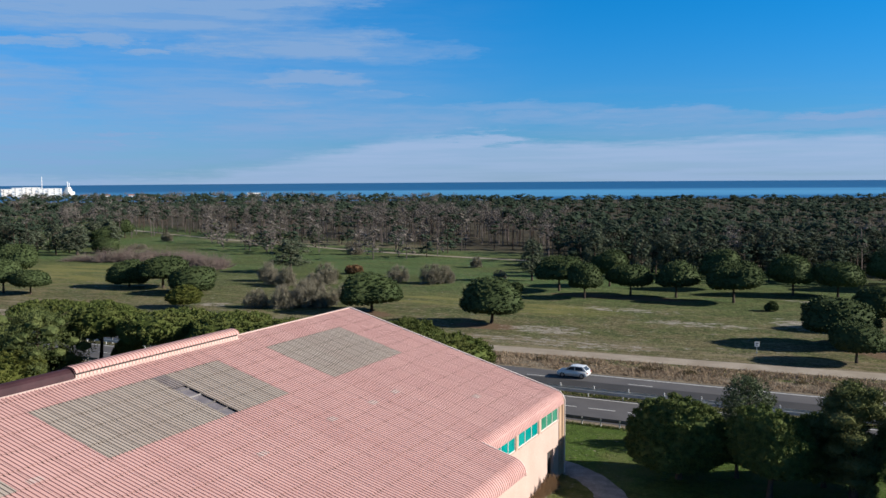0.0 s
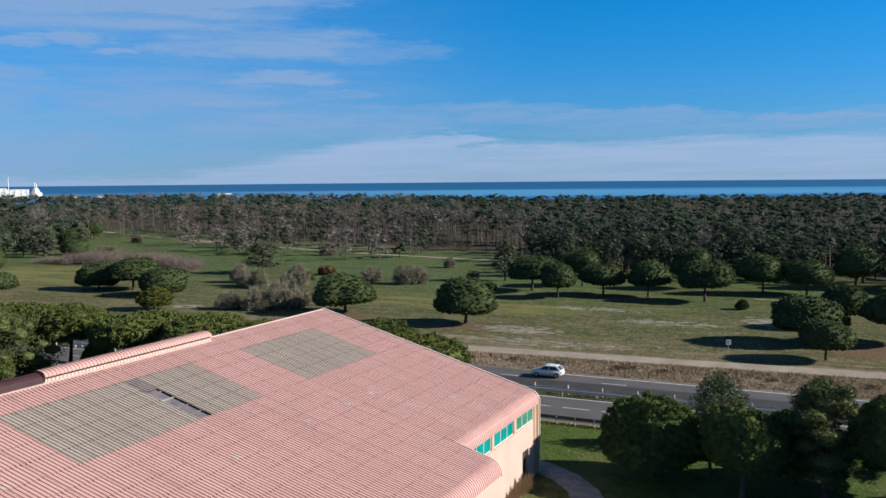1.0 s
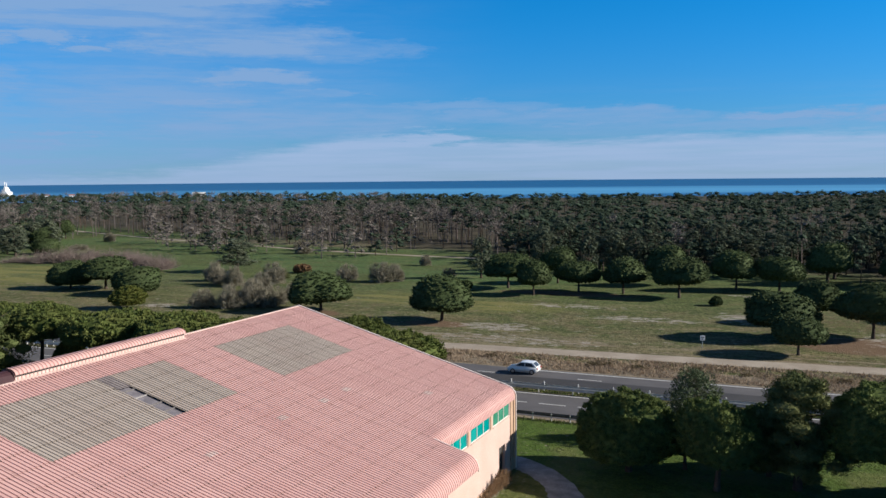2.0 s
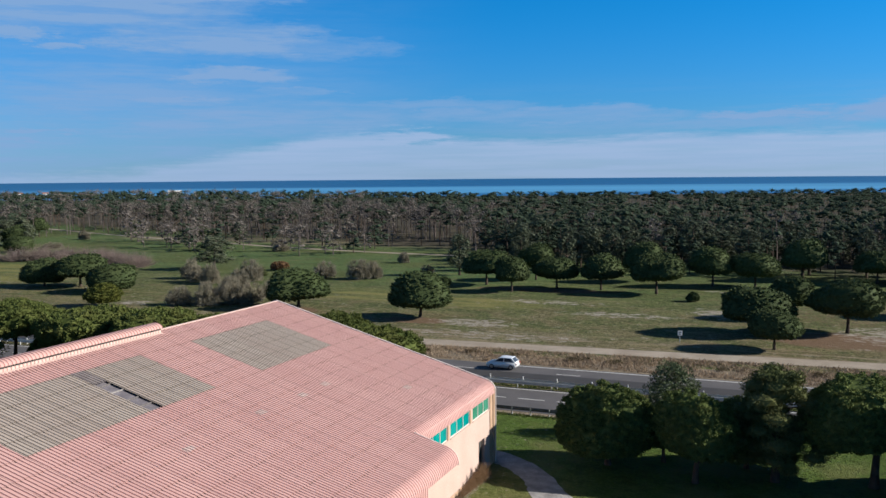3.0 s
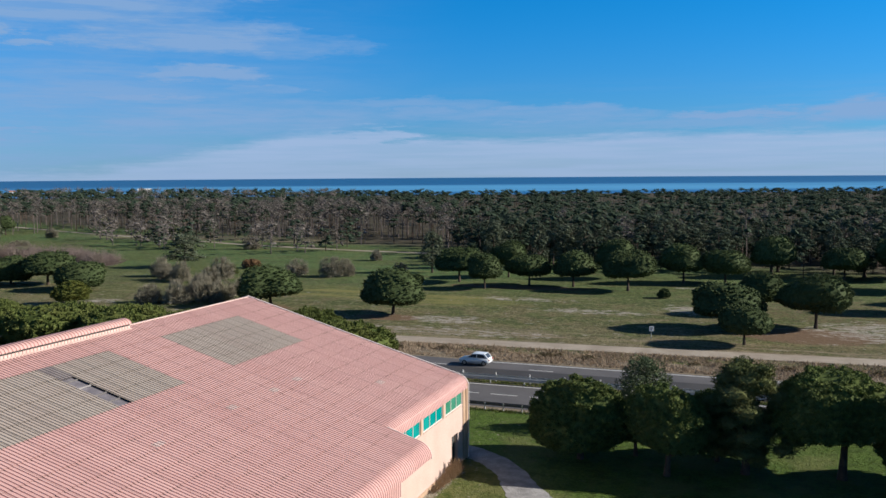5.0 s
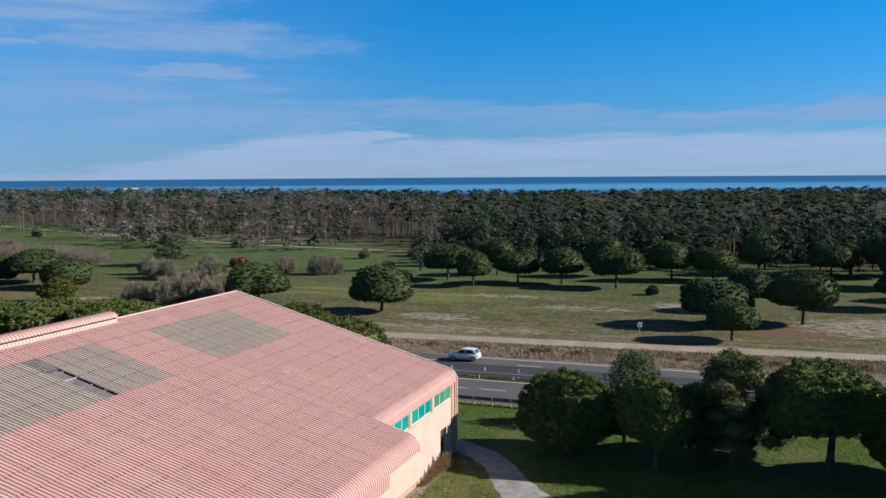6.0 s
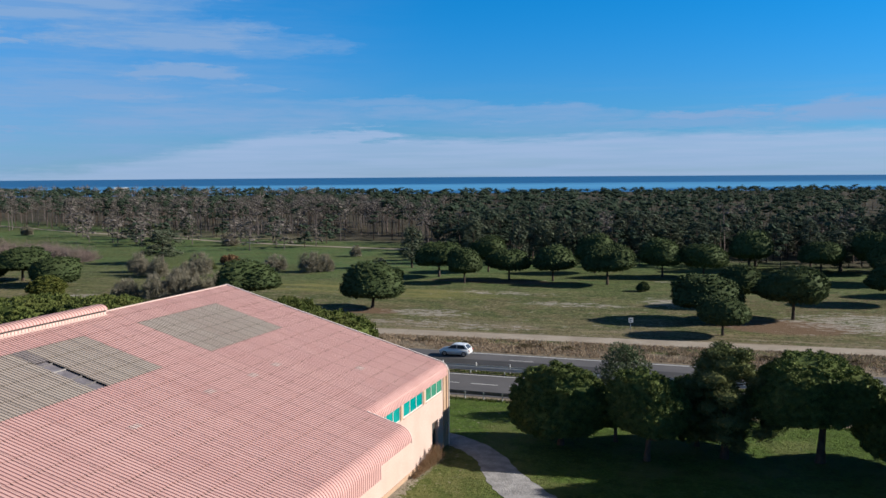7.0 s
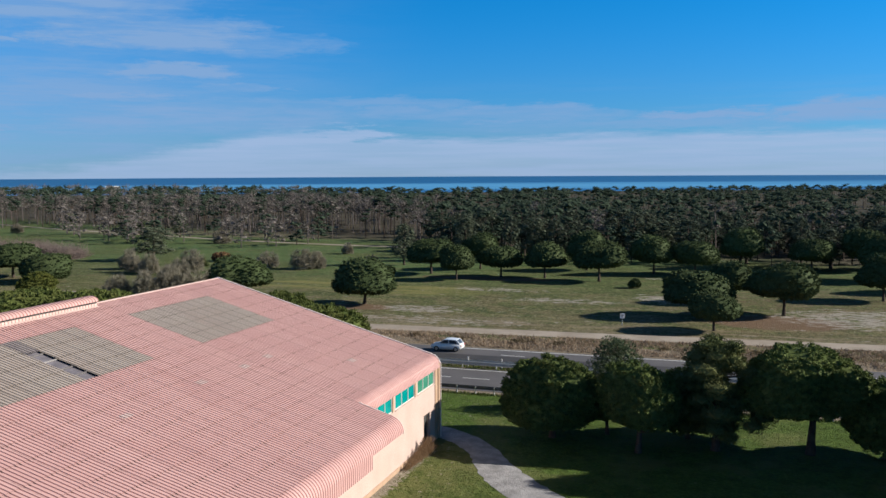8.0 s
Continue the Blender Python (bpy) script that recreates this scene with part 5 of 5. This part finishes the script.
    return mesh_of(name, V, F, [M[mat]])


def bush(me, x, y, gx, gz, label, group=""):
    ob = new("bush", me)
    ob.matrix_basis = Matrix.Translation((x, y, 0)) @ Matrix.Rotation(x * 1.7, 4, "Z") @ Matrix.Diagonal((gx, gx, gz, 1))
    return tagged(ob, label, "bush", group)


grey_bush = bare_bush_mesh("grey_bush", 201, 72, 52, "twig_grey")
for x, y, r, h in ((-136.0, 173.5, 3.2, 5.0), (-124.7, 166.0, 3.0, 5.0), (-130.5, 168.0, 2.6, 4.2), (-118.6, 173.0, 3.2, 5.5), (-113.0, 160.0, 2.8, 4.6), (-101.3, 141.0, 3.2, 5.6), (-98.0, 142.5, 3.2, 4.4), (-109.7, 136.5, 3.1, 3.8), (-104.6, 138.0, 3.3, 4.7),
                   (-107.0, 148.0, 2.8, 4.6), (-99.5, 152.0, 2.6, 4.0), (-105.6, 184.5, 3.2, 4.2), (-96.5, 185.0, 3.9, 5.0), (-93.8, 187.0, 2.6, 4.4), (-102.6, 223.0, 2.1, 3.3), (-157.0, 246.0, 3.4, 3.0), (-85.3, 199.0, 2.0, 2.5), (-79.0, 178.0, 2.0, 2.2), (-262.6, 270.0, 2.8, 3.8), (-172, 268, 3.2, 2.8), (-242.0, 234.0, 4.0, 2.2)):
    bush(grey_bush, x, y, r * 1.08, h * 1.06, "leafless grey-brown bush with dense thin twigs", "bare bushes in the meadow")
red_bush = crown_mesh("rusty_bush", 210, 1.0, 1.4, 60, 30, 0.13, M["twig_red"], -0.5, 0.16)
ob = bush(red_bush, -125.4, 196.0, 2.3, 1.8, "rusty red-brown rounded bush")
ob.location.z = 0.9
green_shrub = twig_bush_mesh("green_shrub", 213, 1.0, 1.0, 1500, "green_twig", 0.014)
for x, y, r, h in ((-129.0, 187.0, 2.6, 2.5), (-99.6, 151.5, 2.1, 2.9), (-123.0, 183.0, 1.8, 2.8)):
    bush(green_shrub, x, y, r, h, "olive green shrub among the bare bushes", "green shrubs")
ball = crown_mesh("low_shrub", 215, 1.0, 1.6, 60, 30, 0.12, M["pine"], -0.7, 0.16)
for x, y, r in ((-19.2, 171.8, 1.25), (-72.0, 176.5, 1.6), (-75.5, 178.0, 1.3)):
    ob = bush(ball, x, y, r, r, "small rounded dark green shrub in the grass", "low shrubs")
    ob.location.z = r * 0.6


def thicket():
    """A long mauve belt of leafless scrub."""
    rng = np.random.default_rng(230)
    one = twig_bush_mesh("scrub", 231, 1.0, 1.0, 300, "twig_purple", 0.011)
    v = np.empty(len(one.vertices) * 3, np.float32)
    one.vertices.foreach_get("co", v)
    v = v.reshape(-1, 3)
    f = np.empty(len(one.loops), np.int32)
    one.loops.foreach_get("vertex_index", f)
    f = f.reshape(-1, 3)
    pieces = []
    for i in range(56):
        s = rng.uniform()
        x = -226 + 60 * s + rng.normal(0, 1)
        y = 193 - 4 * s + rng.normal(0, 2.6) + 8 * math.sin(s * 3.1)
        r, h = rng.uniform(2.8, 4.4), rng.uniform(3.4, 5.2) * (0.55 + 0.45 * min(1.0, 4.0 * s))
        a = rng.uniform(0, 6.28)
        rot = np.array(((math.cos(a), -math.sin(a), 0), (math.sin(a), math.cos(a), 0), (0, 0, 1)))
        pieces.append(((v * np.array((r, r, h))) @ rot.T + np.array((x, y, 0)), f))
    V, F = gather(pieces)
    ob = new("thicket", mesh_of("thicket", V, F, [M["twig_purple"]]))
    tagged(ob, "long thicket of leafless mauve-brown scrub", "thicket", kind="stuff")


thicket()


def forest():
    """Pine woods: a front belt with stems to be seen, and a canopy running on to the coast."""
    rng = np.random.default_rng(300)
    def wood_tree(seed, n, height, half, start, size, sides, grey, pads=0, deep=0.42):
        r = np.random.default_rng(seed)
        bend = r.normal(0, 0.35, 2)
        ss = np.linspace(0, 1, 4)
        V1, F1 = tube([(bend[0] * s * s, bend[1] * s * s, height * 0.93 * s) for s in ss], 0.17 * (1 - 0.6 * ss), sides)
        pieces, idx = [(V1, F1)], [np.zeros(len(F1), int)]
        for i in range(0 if half > 4 else 7 if grey else 4):
            s = r.uniform(0.35, 0.9)
            a = r.uniform(0, 6.28)
            ln = half * r.uniform(0.5, 1.0)
            st = np.array((bend[0] * s * s, bend[1] * s * s, height * s))
            v, f = tube([st, st + np.array((math.cos(a) * ln, math.sin(a) * ln, ln * 0.5))], (0.07, 0.03), 3)
            pieces.append((v, f)), idx.append(np.zeros(len(f), int))
        e = directions(r, n)
        rad = r.uniform(0.3, 1.0, (n, 1)) ** 0.6
        mid = (start + height) / 2
        p = e * rad * np.array((half, half, (height - start) / 2)) + np.array((bend[0], bend[1], mid))
        if pads:
            # boughs in flat, separate layers
            at = r.uniform(0, 1, (pads, 1))
            c = directions(r, pads) * np.array((half * 0.68, half * 0.68, 0)) * (1 - 0.45 * at) + np.array((bend[0], bend[1], start)) + at * np.array((0, 0, height - start))
            w = half * r.uniform(0.3, 0.5, (pads, 1))
            pick = np.arange(n) % pads
            p = c[pick] + directions(r, n, -0.35) * w[pick] * np.array((1, 1, deep))
            hv, hf = ICO[1]
            heads = c[:, None, :] + hv[None] * w[:, None, :] * np.array((1, 1, deep)) * ((0.40 if grey else 0.62) + r.uniform(-0.25, 0.25, (pads, len(hv), 1)))
            pieces.append((heads.reshape(-1, 3), (hf[None] + len(hv) * np.arange(pads)[:, None, None]).reshape(-1, 3)))
            idx.append(np.full(pads * len(hf), 2 if grey else 1))
        if grey:
            v, f = spikes(r, p, e + np.array((0, 0, 0.7)), size * 3.0, size * 0.22)
        else:
            v, f = caps(r, p, size * r.uniform(0.55, 1.3, n), 0.45, 0.30)
        pieces.append((v, f)), idx.append(np.full(len(f), 2 if grey else 1))
        V, F = gather(pieces)
        idx = np.concatenate(idx)
        return V, F, np.where((idx == 0) & (pads > 0) & (not grey), 3, idx)
    fronts = [wood_tree(310 + i, 126, 11.8 + 0.5 * (i % 4), 2.9 + 0.25 * (i % 3), 6.2 + 0.7 * (i % 3), 0.29, 4, i % 3 != 0, 6 + i % 3, 0.6) for i in range(10)]
    thick = [wood_tree(330 + i, 150, 10.0 + 0.7 * (i % 3), 3.3, 2.6 + 0.8 * (i % 3), 0.27, 4, False, 8, 0.55) for i in range(5)]
    sparse = [wood_tree(360 + i, 130, 8.4 + 0.7 * (i % 3), 4.0, 1.8, 0.30, 4, i % 4 != 0, 12, 0.5) for i in range(4)]
    backs = [wood_tree(340 + i, 64, 9.2 + 0.7 * (i % 3), 4.2, 5.2, 0.46, 3, i == 7, 6, 0.55) for i in range(8)]
    coarse = [wood_tree(350 + i, 26, 9.2 + 0.7 * (i % 3), 4.4, 5.8, 0.78, 3, i == 7, 4, 0.5) for i in range(8)]

    def front_at(az):
        """Distance at which the woods begin, by direction (degrees left of north)."""
        xs = (-25, -8, 5, 14, 18, 20, 24, 28, 33, 38, 44, 49, 56, 70)
        ds = (215, 222, 222, 224, 232, 262, 312, 322, 330, 352, 420, 380, 300, 280)
        return np.interp(az, xs, ds)
    def build(name, count, lo, hi, kinds, label, grow, edge=0.0, fan=(-18, 64), shore=0.0):
        pieces, idx = [], []
        made = 0
        while made < count:
            az = rng.uniform(*fan)
            f0 = front_at(az)
            a, b = f0 + lo, (f0 + hi if hi < 300 else hi)
            d = math.sqrt(rng.uniform(a * a, b * b))
            d += rng.normal(0, edge) if d < a + 20 else 0
            x, y = -d * math.sin(radians(az)), d * math.cos(radians(az))
            out = -0.42 * x + 0.907 * y
            limit = np.interp(az, (16, 34, 44), (735, 870, 900))
            if out > limit or (shore and out < limit - shore):
                continue
            # more bare grey crowns to the left, greener to the right
            k = rng.integers(len(kinds))
            if kinds is backs and az < 24:
                k = k % 7
            if kinds is fronts and az < 20 and rng.uniform() < 0.94:
                V, F, I = thick[k % 5]
            elif kinds is fronts and az > 47 and rng.uniform() < 0.6:
                V, F, I = thick[k % 5]
            else:
                V, F, I = coarse[k] if kinds is backs and d > 480 else kinds[k]
            g, h = grow * rng.uniform(0.8, 1.25), rng.uniform(0.85, 1.08) if d < 600 else rng.uniform(0.93, 1.05) if rng.uniform() < 0.55 else rng.uniform(0.6, 0.9)
            t = rng.uniform(0, 6.28)
            c, s = math.cos(t), math.sin(t)
            W = np.stack([(V[:, 0] * c - V[:, 1] * s) * g + x, (V[:, 0] * s + V[:, 1] * c) * g + y, V[:, 2] * h * (1.1 if az > 30 and d > 650 else 1.0)], 1)
            pieces.append((W, F)), idx.append(I)
            made += 1
        V, F = gather(pieces)
        ob = new(name, mesh_of(name, V, F, [M["bark_pale"], M["forest_green"], M["forest_grey"], M["bark"]], np.concatenate(idx)))
        tagged(ob, label, "woods", kind="stuff")
    build("pine_wood", 900, 4, 85, fronts, "belt of slender grey-stemmed pines along the meadow", 1.0, 7.0)
    build("scattered_pines", 36, -58, 6, sparse, "thin scattered pines in front of the woods", 1.0, 0.0, (25, 42))
    build("pine_canopy", 2350, 70, 1000, backs, "dense dark green pine canopy reaching to the coast", 1.1)
    build("shore_pines", 420, 300, 1000, backs, "belt of low pines behind the beach", 1.1, 0.0, (-18, 64), 70.0)


forest()


def rough_grass():
    """Dead grass and weeds on the bank between road and track."""
    rng = np.random.default_rng(400)
    n = 40000
    x = rng.uniform(-75, 40, n)
    y = 107.6 + (118.5 + 0.06 * x - 107.6) * rng.uniform(0, 1, n)
    keep = np.sin(x * 0.7 + y) + np.sin(x * 0.23 - y * 0.5) + rng.normal(0, 0.8, n) > -0.9
    x, y = x[keep], y[keep]
    s = rng.uniform(0.12, 0.34, len(x))
    V, F = spikes(rng, np.stack([x, y, 0 * x + 0.03], 1), np.array((0, 0, 0.7)), s[:, None] * 1.25, s[:, None] * 0.2)
    V[:, 2] = np.maximum(V[:, 2], 0.0)
    ob = new("dead_grass", mesh_of("dead_grass", V, F, [M["dry_grass"]]))
    tagged(ob, "straw-coloured dead grass and weeds on the roadside bank", "grass", kind="stuff")
    n = 8000
    x = rng.uniform(-75, 40, n)
    y = np.where(rng.uniform(size=n) < 0.6, rng.uniform(95.4, 96.9, n), rng.uniform(83.9, 85.0, n))
    s = rng.uniform(0.06, 0.17, n)
    V, F = spikes(rng, np.stack([x, y, 0 * x], 1), np.array((0, 0, 1.2)), s[:, None] * 1.6, s[:, None] * 0.3)
    V[:, 2] = np.maximum(V[:, 2], 0.0)
    ob = new("median_grass", mesh_of("median_grass", V, F, [M["green_grass"]]))
    tagged(ob, "rough green grass on the median and under the rails", "grass", kind="stuff")


def turf():
    """Blades on the lawn, so that the ground is rough and shades itself."""
    rng = np.random.default_rng(430)
    def lay(name, n, x0, x1, y0, y1, high, wide, mat, label, patch, seed):
        x, y = rng.uniform(x0, x1, n), rng.uniform(y0, y1, n)
        keep = (np.sin(x * 0.21 + seed) + np.sin(y * 0.33 + 1.7 * seed) + np.sin((x + y) * 0.62 + seed) + rng.normal(0, 0.9, n)) > patch
        keep &= ~((y > 118.3 + 0.06 * x) & (y < 123.2 + 0.06 * x))
        line = np.array(PATH)
        along = np.linspace(0, len(line) - 1, 120)
        px, py = (np.interp(along, np.arange(len(line)), line[:, i]) for i in (0, 1))
        keep &= np.min((x[:, None] - px) ** 2 + (y[:, None] - py) ** 2, 1) > 2.0 ** 2 if y1 < 90 else True
        x, y = x[keep], y[keep]
        h = high * rng.uniform(0.5, 1.5, len(x))[:, None]
        V, F = spikes(rng, np.stack([x, y, 0 * x - 0.01], 1), np.array((0, 0, 1.0)), h, wide * rng.uniform(0.6, 1.4, len(x))[:, None])
        V[:, 2] = np.maximum(V[:, 2], -0.005)
        ob = new(name, mesh_of(name, V, F, [M[mat]]))
        tagged(ob, label, "grass", kind="stuff")
    lay("lawn_grass", 30000, -23.6, 14, 54, 84, 0.06, 0.03, "green_grass", "short uneven green grass on the lawn", -0.6, 4.1)


turf()
rough_grass()
weed = bare_bush_mesh("roadside_weed", 425, 30, 30, "weed_brown")
for x, y, r, h in ((-27.5, 111.5, 1.5, 0.9), (-26.0, 112.6, 1.0, 0.7), (-22.0, 111.8, 1.3, 0.8), (-42.0, 112.4, 1.1, 0.8), (-35.5, 112.0, 1.0, 0.7), (-48.0, 111.0, 1.2, 0.7), (-15.0, 113.2, 1.2, 0.8), (-9.0, 112.2, 1.0, 0.7), (2.0, 113.0, 1.3, 0.8), (12.0, 113.5, 1.2, 0.8), (-58.0, 112.0, 1.1, 0.7)):
    bush(weed, x, y, r, h, "low brown weedy shrub on the roadside bank", "weeds on the bank")
dry = bare_bush_mesh("dry_weeds", 420, 48, 34, "dry_weed")
for x, y, r, h in ((-23.3, 65.6, 0.75, 1.3), (-23.3, 64.6, 0.85, 1.6), (-23.35, 63.6, 0.7, 1.25), (-23.4, 62.7, 0.6, 0.95), (-23.45, 61.8, 0.5, 0.7), (-23.5, 61.0, 0.4, 0.5)):
    bush(dry, x, y, r, h, "dry brown weeds at the foot of the wall", "weeds by the wall")


# ---------------------------------------------------------------- road sign, car
def road_sign(x, y):
    root = empty("road_sign", (x, y, 0))
    part("pole", boxed(-0.04, 0.04, -0.04, 0.04, 0, 1.8, 0.01), M["galvanised"], root)
    part("panel", boxed(-0.34, 0.34, -0.075, -0.045, 1.05, 1.75, 0.02), M["sign_white"], root, "white square panel")
    bm = bmesh.new()
    box(bm, -0.2, 0.2, -0.083, -0.0765, 1.46, 1.60)
    box(bm, -0.16, 0.08, -0.083, -0.0765, 1.20, 1.33)
    part("marks", bm, M["sign_dark"], root, "two dark bars")
    root.rotation_euler.z = 0.42
    return tagged(root, "small white square sign on a post beside the dirt track", "sign")


road_sign(-16.2, 129.2)


def hatchback(x, y):
    root = empty("car", (x, y, 0.06))
    half = 0.86
    side = [(-1.95, 0.32), (-2.0, 0.62), (-1.9, 0.78), (-1.15, 0.93), (-0.95, 0.96), (1.75, 0.98), (1.9, 0.85), (1.95, 0.5), (1.85, 0.3), (1.6, 0.22), (-1.7, 0.22)]
    bm = prism(bmesh.new(), side, "y", -half, half)
    bmesh.ops.bevel(bm, geom=list(bm.edges), offset=0.07, segments=2, affect="EDGES")
    part("body", bm, M["car_paint"], root, smooth=True)
    cab = [(-1.05, 0.955), (-0.3, 1.44), (0.2, 1.5), (1.3, 1.46), (1.78, 0.985)]
    bm = bmesh.new()
    lo = [bm.verts.new((a, -half + 0.03 + (b - 0.95) * 0.22, b)) for a, b in cab]
    hi = [bm.verts.new((a, half - 0.03 - (b - 0.95) * 0.22, b)) for a, b in cab]
    n = len(cab)
    for i in range(n):
        bm.faces.new((lo[i], lo[(i + 1) % n], hi[(i + 1) % n], hi[i]))
    bm.faces.new(lo[::-1]), bm.faces.new(hi)
    bmesh.ops.recalc_face_normals(bm, faces=bm.faces)
    cabin = part("cabin", bm, M["car_paint"], root)
    for s in (-1, 1):
        for pts in ([(-0.85, 1.0), (-0.25, 1.37), (0.28, 1.41), (0.28, 1.0)], [(0.38, 1.0), (0.38, 1.41), (1.2, 1.38), (1.45, 1.0)]):
            bm = bmesh.new()
            vs = [bm.verts.new((a, s * (half - 0.03 - (b - 0.95) * 0.22 + 0.006), b)) for a, b in pts]
            bm.faces.new(vs)
            part("side_window", bm, M["glass_dark"], cabin)
    bm = bmesh.new()
    bm.faces.new([bm.verts.new(p) for p in ((-1.01, -0.72, 0.99), (-1.01, 0.72, 0.99), (-0.36, 0.62, 1.41), (-0.36, -0.62, 1.41))])
    part("windscreen", bm, M["glass_dark"], cabin)
    bm = bmesh.new()
    bm.faces.new([bm.verts.new(p) for p in ((1.78, -0.66, 1.0), (1.78, 0.66, 1.0), (1.36, 0.6, 1.42), (1.36, -0.6, 1.42))])
    part("rear_window", bm, M["glass_dark"], cabin)
    for wx in (-1.25, 1.25):
        for s in (-1, 1):
            bm = bmesh.new()
            bmesh.ops.create_cone(bm, cap_ends=True, segments=20, radius1=0.31, radius2=0.31, depth=0.2, matrix=Matrix.Translation((wx, s * 0.78, 0.31)) @ Matrix.Rotation(math.pi / 2, 4, "X"))
            tyre = part("wheel", bm, M["tyre"], root)
            bm = bmesh.new()
            bmesh.ops.create_cone(bm, cap_ends=True, segments=16, radius1=0.2, radius2=0.18, depth=0.02, matrix=Matrix.Translation((wx, s * 0.885, 0.31)) @ Matrix.Rotation(-s * math.pi / 2, 4, "X"))
            part("rim", bm, M["rim"], tyre)
    for s in (-1, 1):
        part("tail_light", boxed(1.93, 1.97, s * 0.7 - 0.12, s * 0.7 + 0.12, 0.68, 0.9, 0.01), M["red_lens"], root)
        part("headlight", boxed(-1.99, -1.93, s * 0.62 - 0.16, s * 0.62 + 0.16, 0.6, 0.74, 0.01), M["white_plastic"], root)
    return tagged(root, "silvery white five-door hatchback on the far carriageway", "car")


hatchback(-34.6, 104.5)


# ---------------------------------------------------------------- the town on the coast
def town_block(x, y, w, d, h, turn, wall, floors, label):
    root = empty("apartment_building", (x, y, 0))
    root.rotation_euler.z = turn
    part("wall", boxed(-w / 2, w / 2, -d / 2, d / 2, 0, h), M[wall], root)
    part("roof", boxed(-w / 2 - 0.3, w / 2 + 0.3, -d / 2 - 0.3, d / 2 + 0.3, h + 0.003, h + 0.5), M[wall], root)
    n = max(2, int(w / 6.5))
    win = bpy.data.meshes.new("window")
    bm = boxed(-0.7, 0.7, -0.06, 0.06, 0.1, 1.3)
    bm.to_mesh(win)
    bm.free()
    win.materials.append(M["glass_dark"])
    bal = bpy.data.meshes.new("balcony")
    bm = boxed(-1.8, 1.8, -1.2, 0, -0.2, 0.9)
    bm.to_mesh(bal)
    bm.free()
    bal.materials.append(M[wall])
    fh = h / floors
    for f in range(floors):
        for i in range(n):
            px = -w / 2 + w * (i + 0.5) / n
            put_under("window", win, root, (px, -d / 2 - 0.03, f * fh + 0.9))
            if (i + f) % 2 and f:
                put_under("balcony", bal, root, (px, -d / 2 - 0.1, f * fh + 0.1))
    return tagged(root, label, "building", "seaside town")


def town():
    for az, dist, w, h, wall, fl in ((53.9, 1500, 26, 13.5, "town_pink", 4), (52.9, 1520, 22, 13.0, "town_white", 4), (52.4, 1480, 18, 15.5, "town_white", 5), (51.7, 1500, 24, 16.0, "town_white", 5), (51.1, 1470, 20, 14.0, "town_white", 4), (50.5, 1490, 22, 14.0, "town_white", 4), (55.2, 1500, 30, 14.0, "town_white", 4), (56.6, 1520, 30, 12.0, "town_pink", 4)):
        x, y = -dist * math.sin(radians(az)), dist * math.cos(radians(az))
        town_block(x, y, w, 12, h * 0.88, radians(az), wall, fl, "white flat-roofed seaside apartment block" if wall == "town_white" else "pale pink seaside apartment block")
    for az, dist, w, h in ((48.9, 1400, 9, 2.0), (47.6, 1420, 10, 1.8), (46.2, 1400, 8, 2.0), (38.9, 1150, 16, 6.0), (37.6, 1150, 6, 4.2)):
        x, y = -dist * math.sin(radians(az)), dist * math.cos(radians(az))
        root = empty("house", (x, y, 0))
        root.rotation_euler.z = radians(az)
        part("wall", boxed(-w / 2, w / 2, -4, 4, 0, h), M["town_white"], root)
        part("roof", prism(bmesh.new(), [(-4.4, h), (4.4, h), (0, h + 1.6)], "x", -w / 2 - 0.3, w / 2 + 0.3), M["town_roof" if dist > 1300 else "town_white"], root)
        tagged(root, "low house by the beach with a pitched roof", "house", "beach houses")
    # tower with masts
    az, dist = 49.7, 1500
    root = empty("signal_tower", (-dist * math.sin(radians(az)), dist * math.cos(radians(az)), 0))
    part("base", boxed(-7, 7, -5, 5, 0, 7.5), M["town_white"], root)
    part("middle_deck", boxed(-5, 3, -4, 4, 7.503, 11), M["town_white"], root)
    part("upper_deck", boxed(-3.6, 1.5, -3, 3, 11.003, 14.2), M["town_white"], root)
    part("mast", boxed(-3.2, -2.5, -0.4, 0.4, 14.203, 22.5), M["town_white"], root)
    part("mast", boxed(0.6, 1.3, -0.4, 0.4, 14.203, 21), M["town_white"], root)
    tagged(root, "white stepped tower with two masts on the shore", "tower")
    az = 51.15
    root = empty("radio_mast", (-1500 * math.sin(radians(az)), 1500 * math.cos(radians(az)), 0))
    bm = bmesh.new()
    bmesh.ops.create_cone(bm, cap_ends=True, segments=8, radius1=0.7, radius2=0.35, depth=31, matrix=Matrix.Translation((0, 0, 15.5)))
    part("pole", bm, M["town_white"], root)
    tagged(root, "thin white radio mast in the town", "mast")


town()
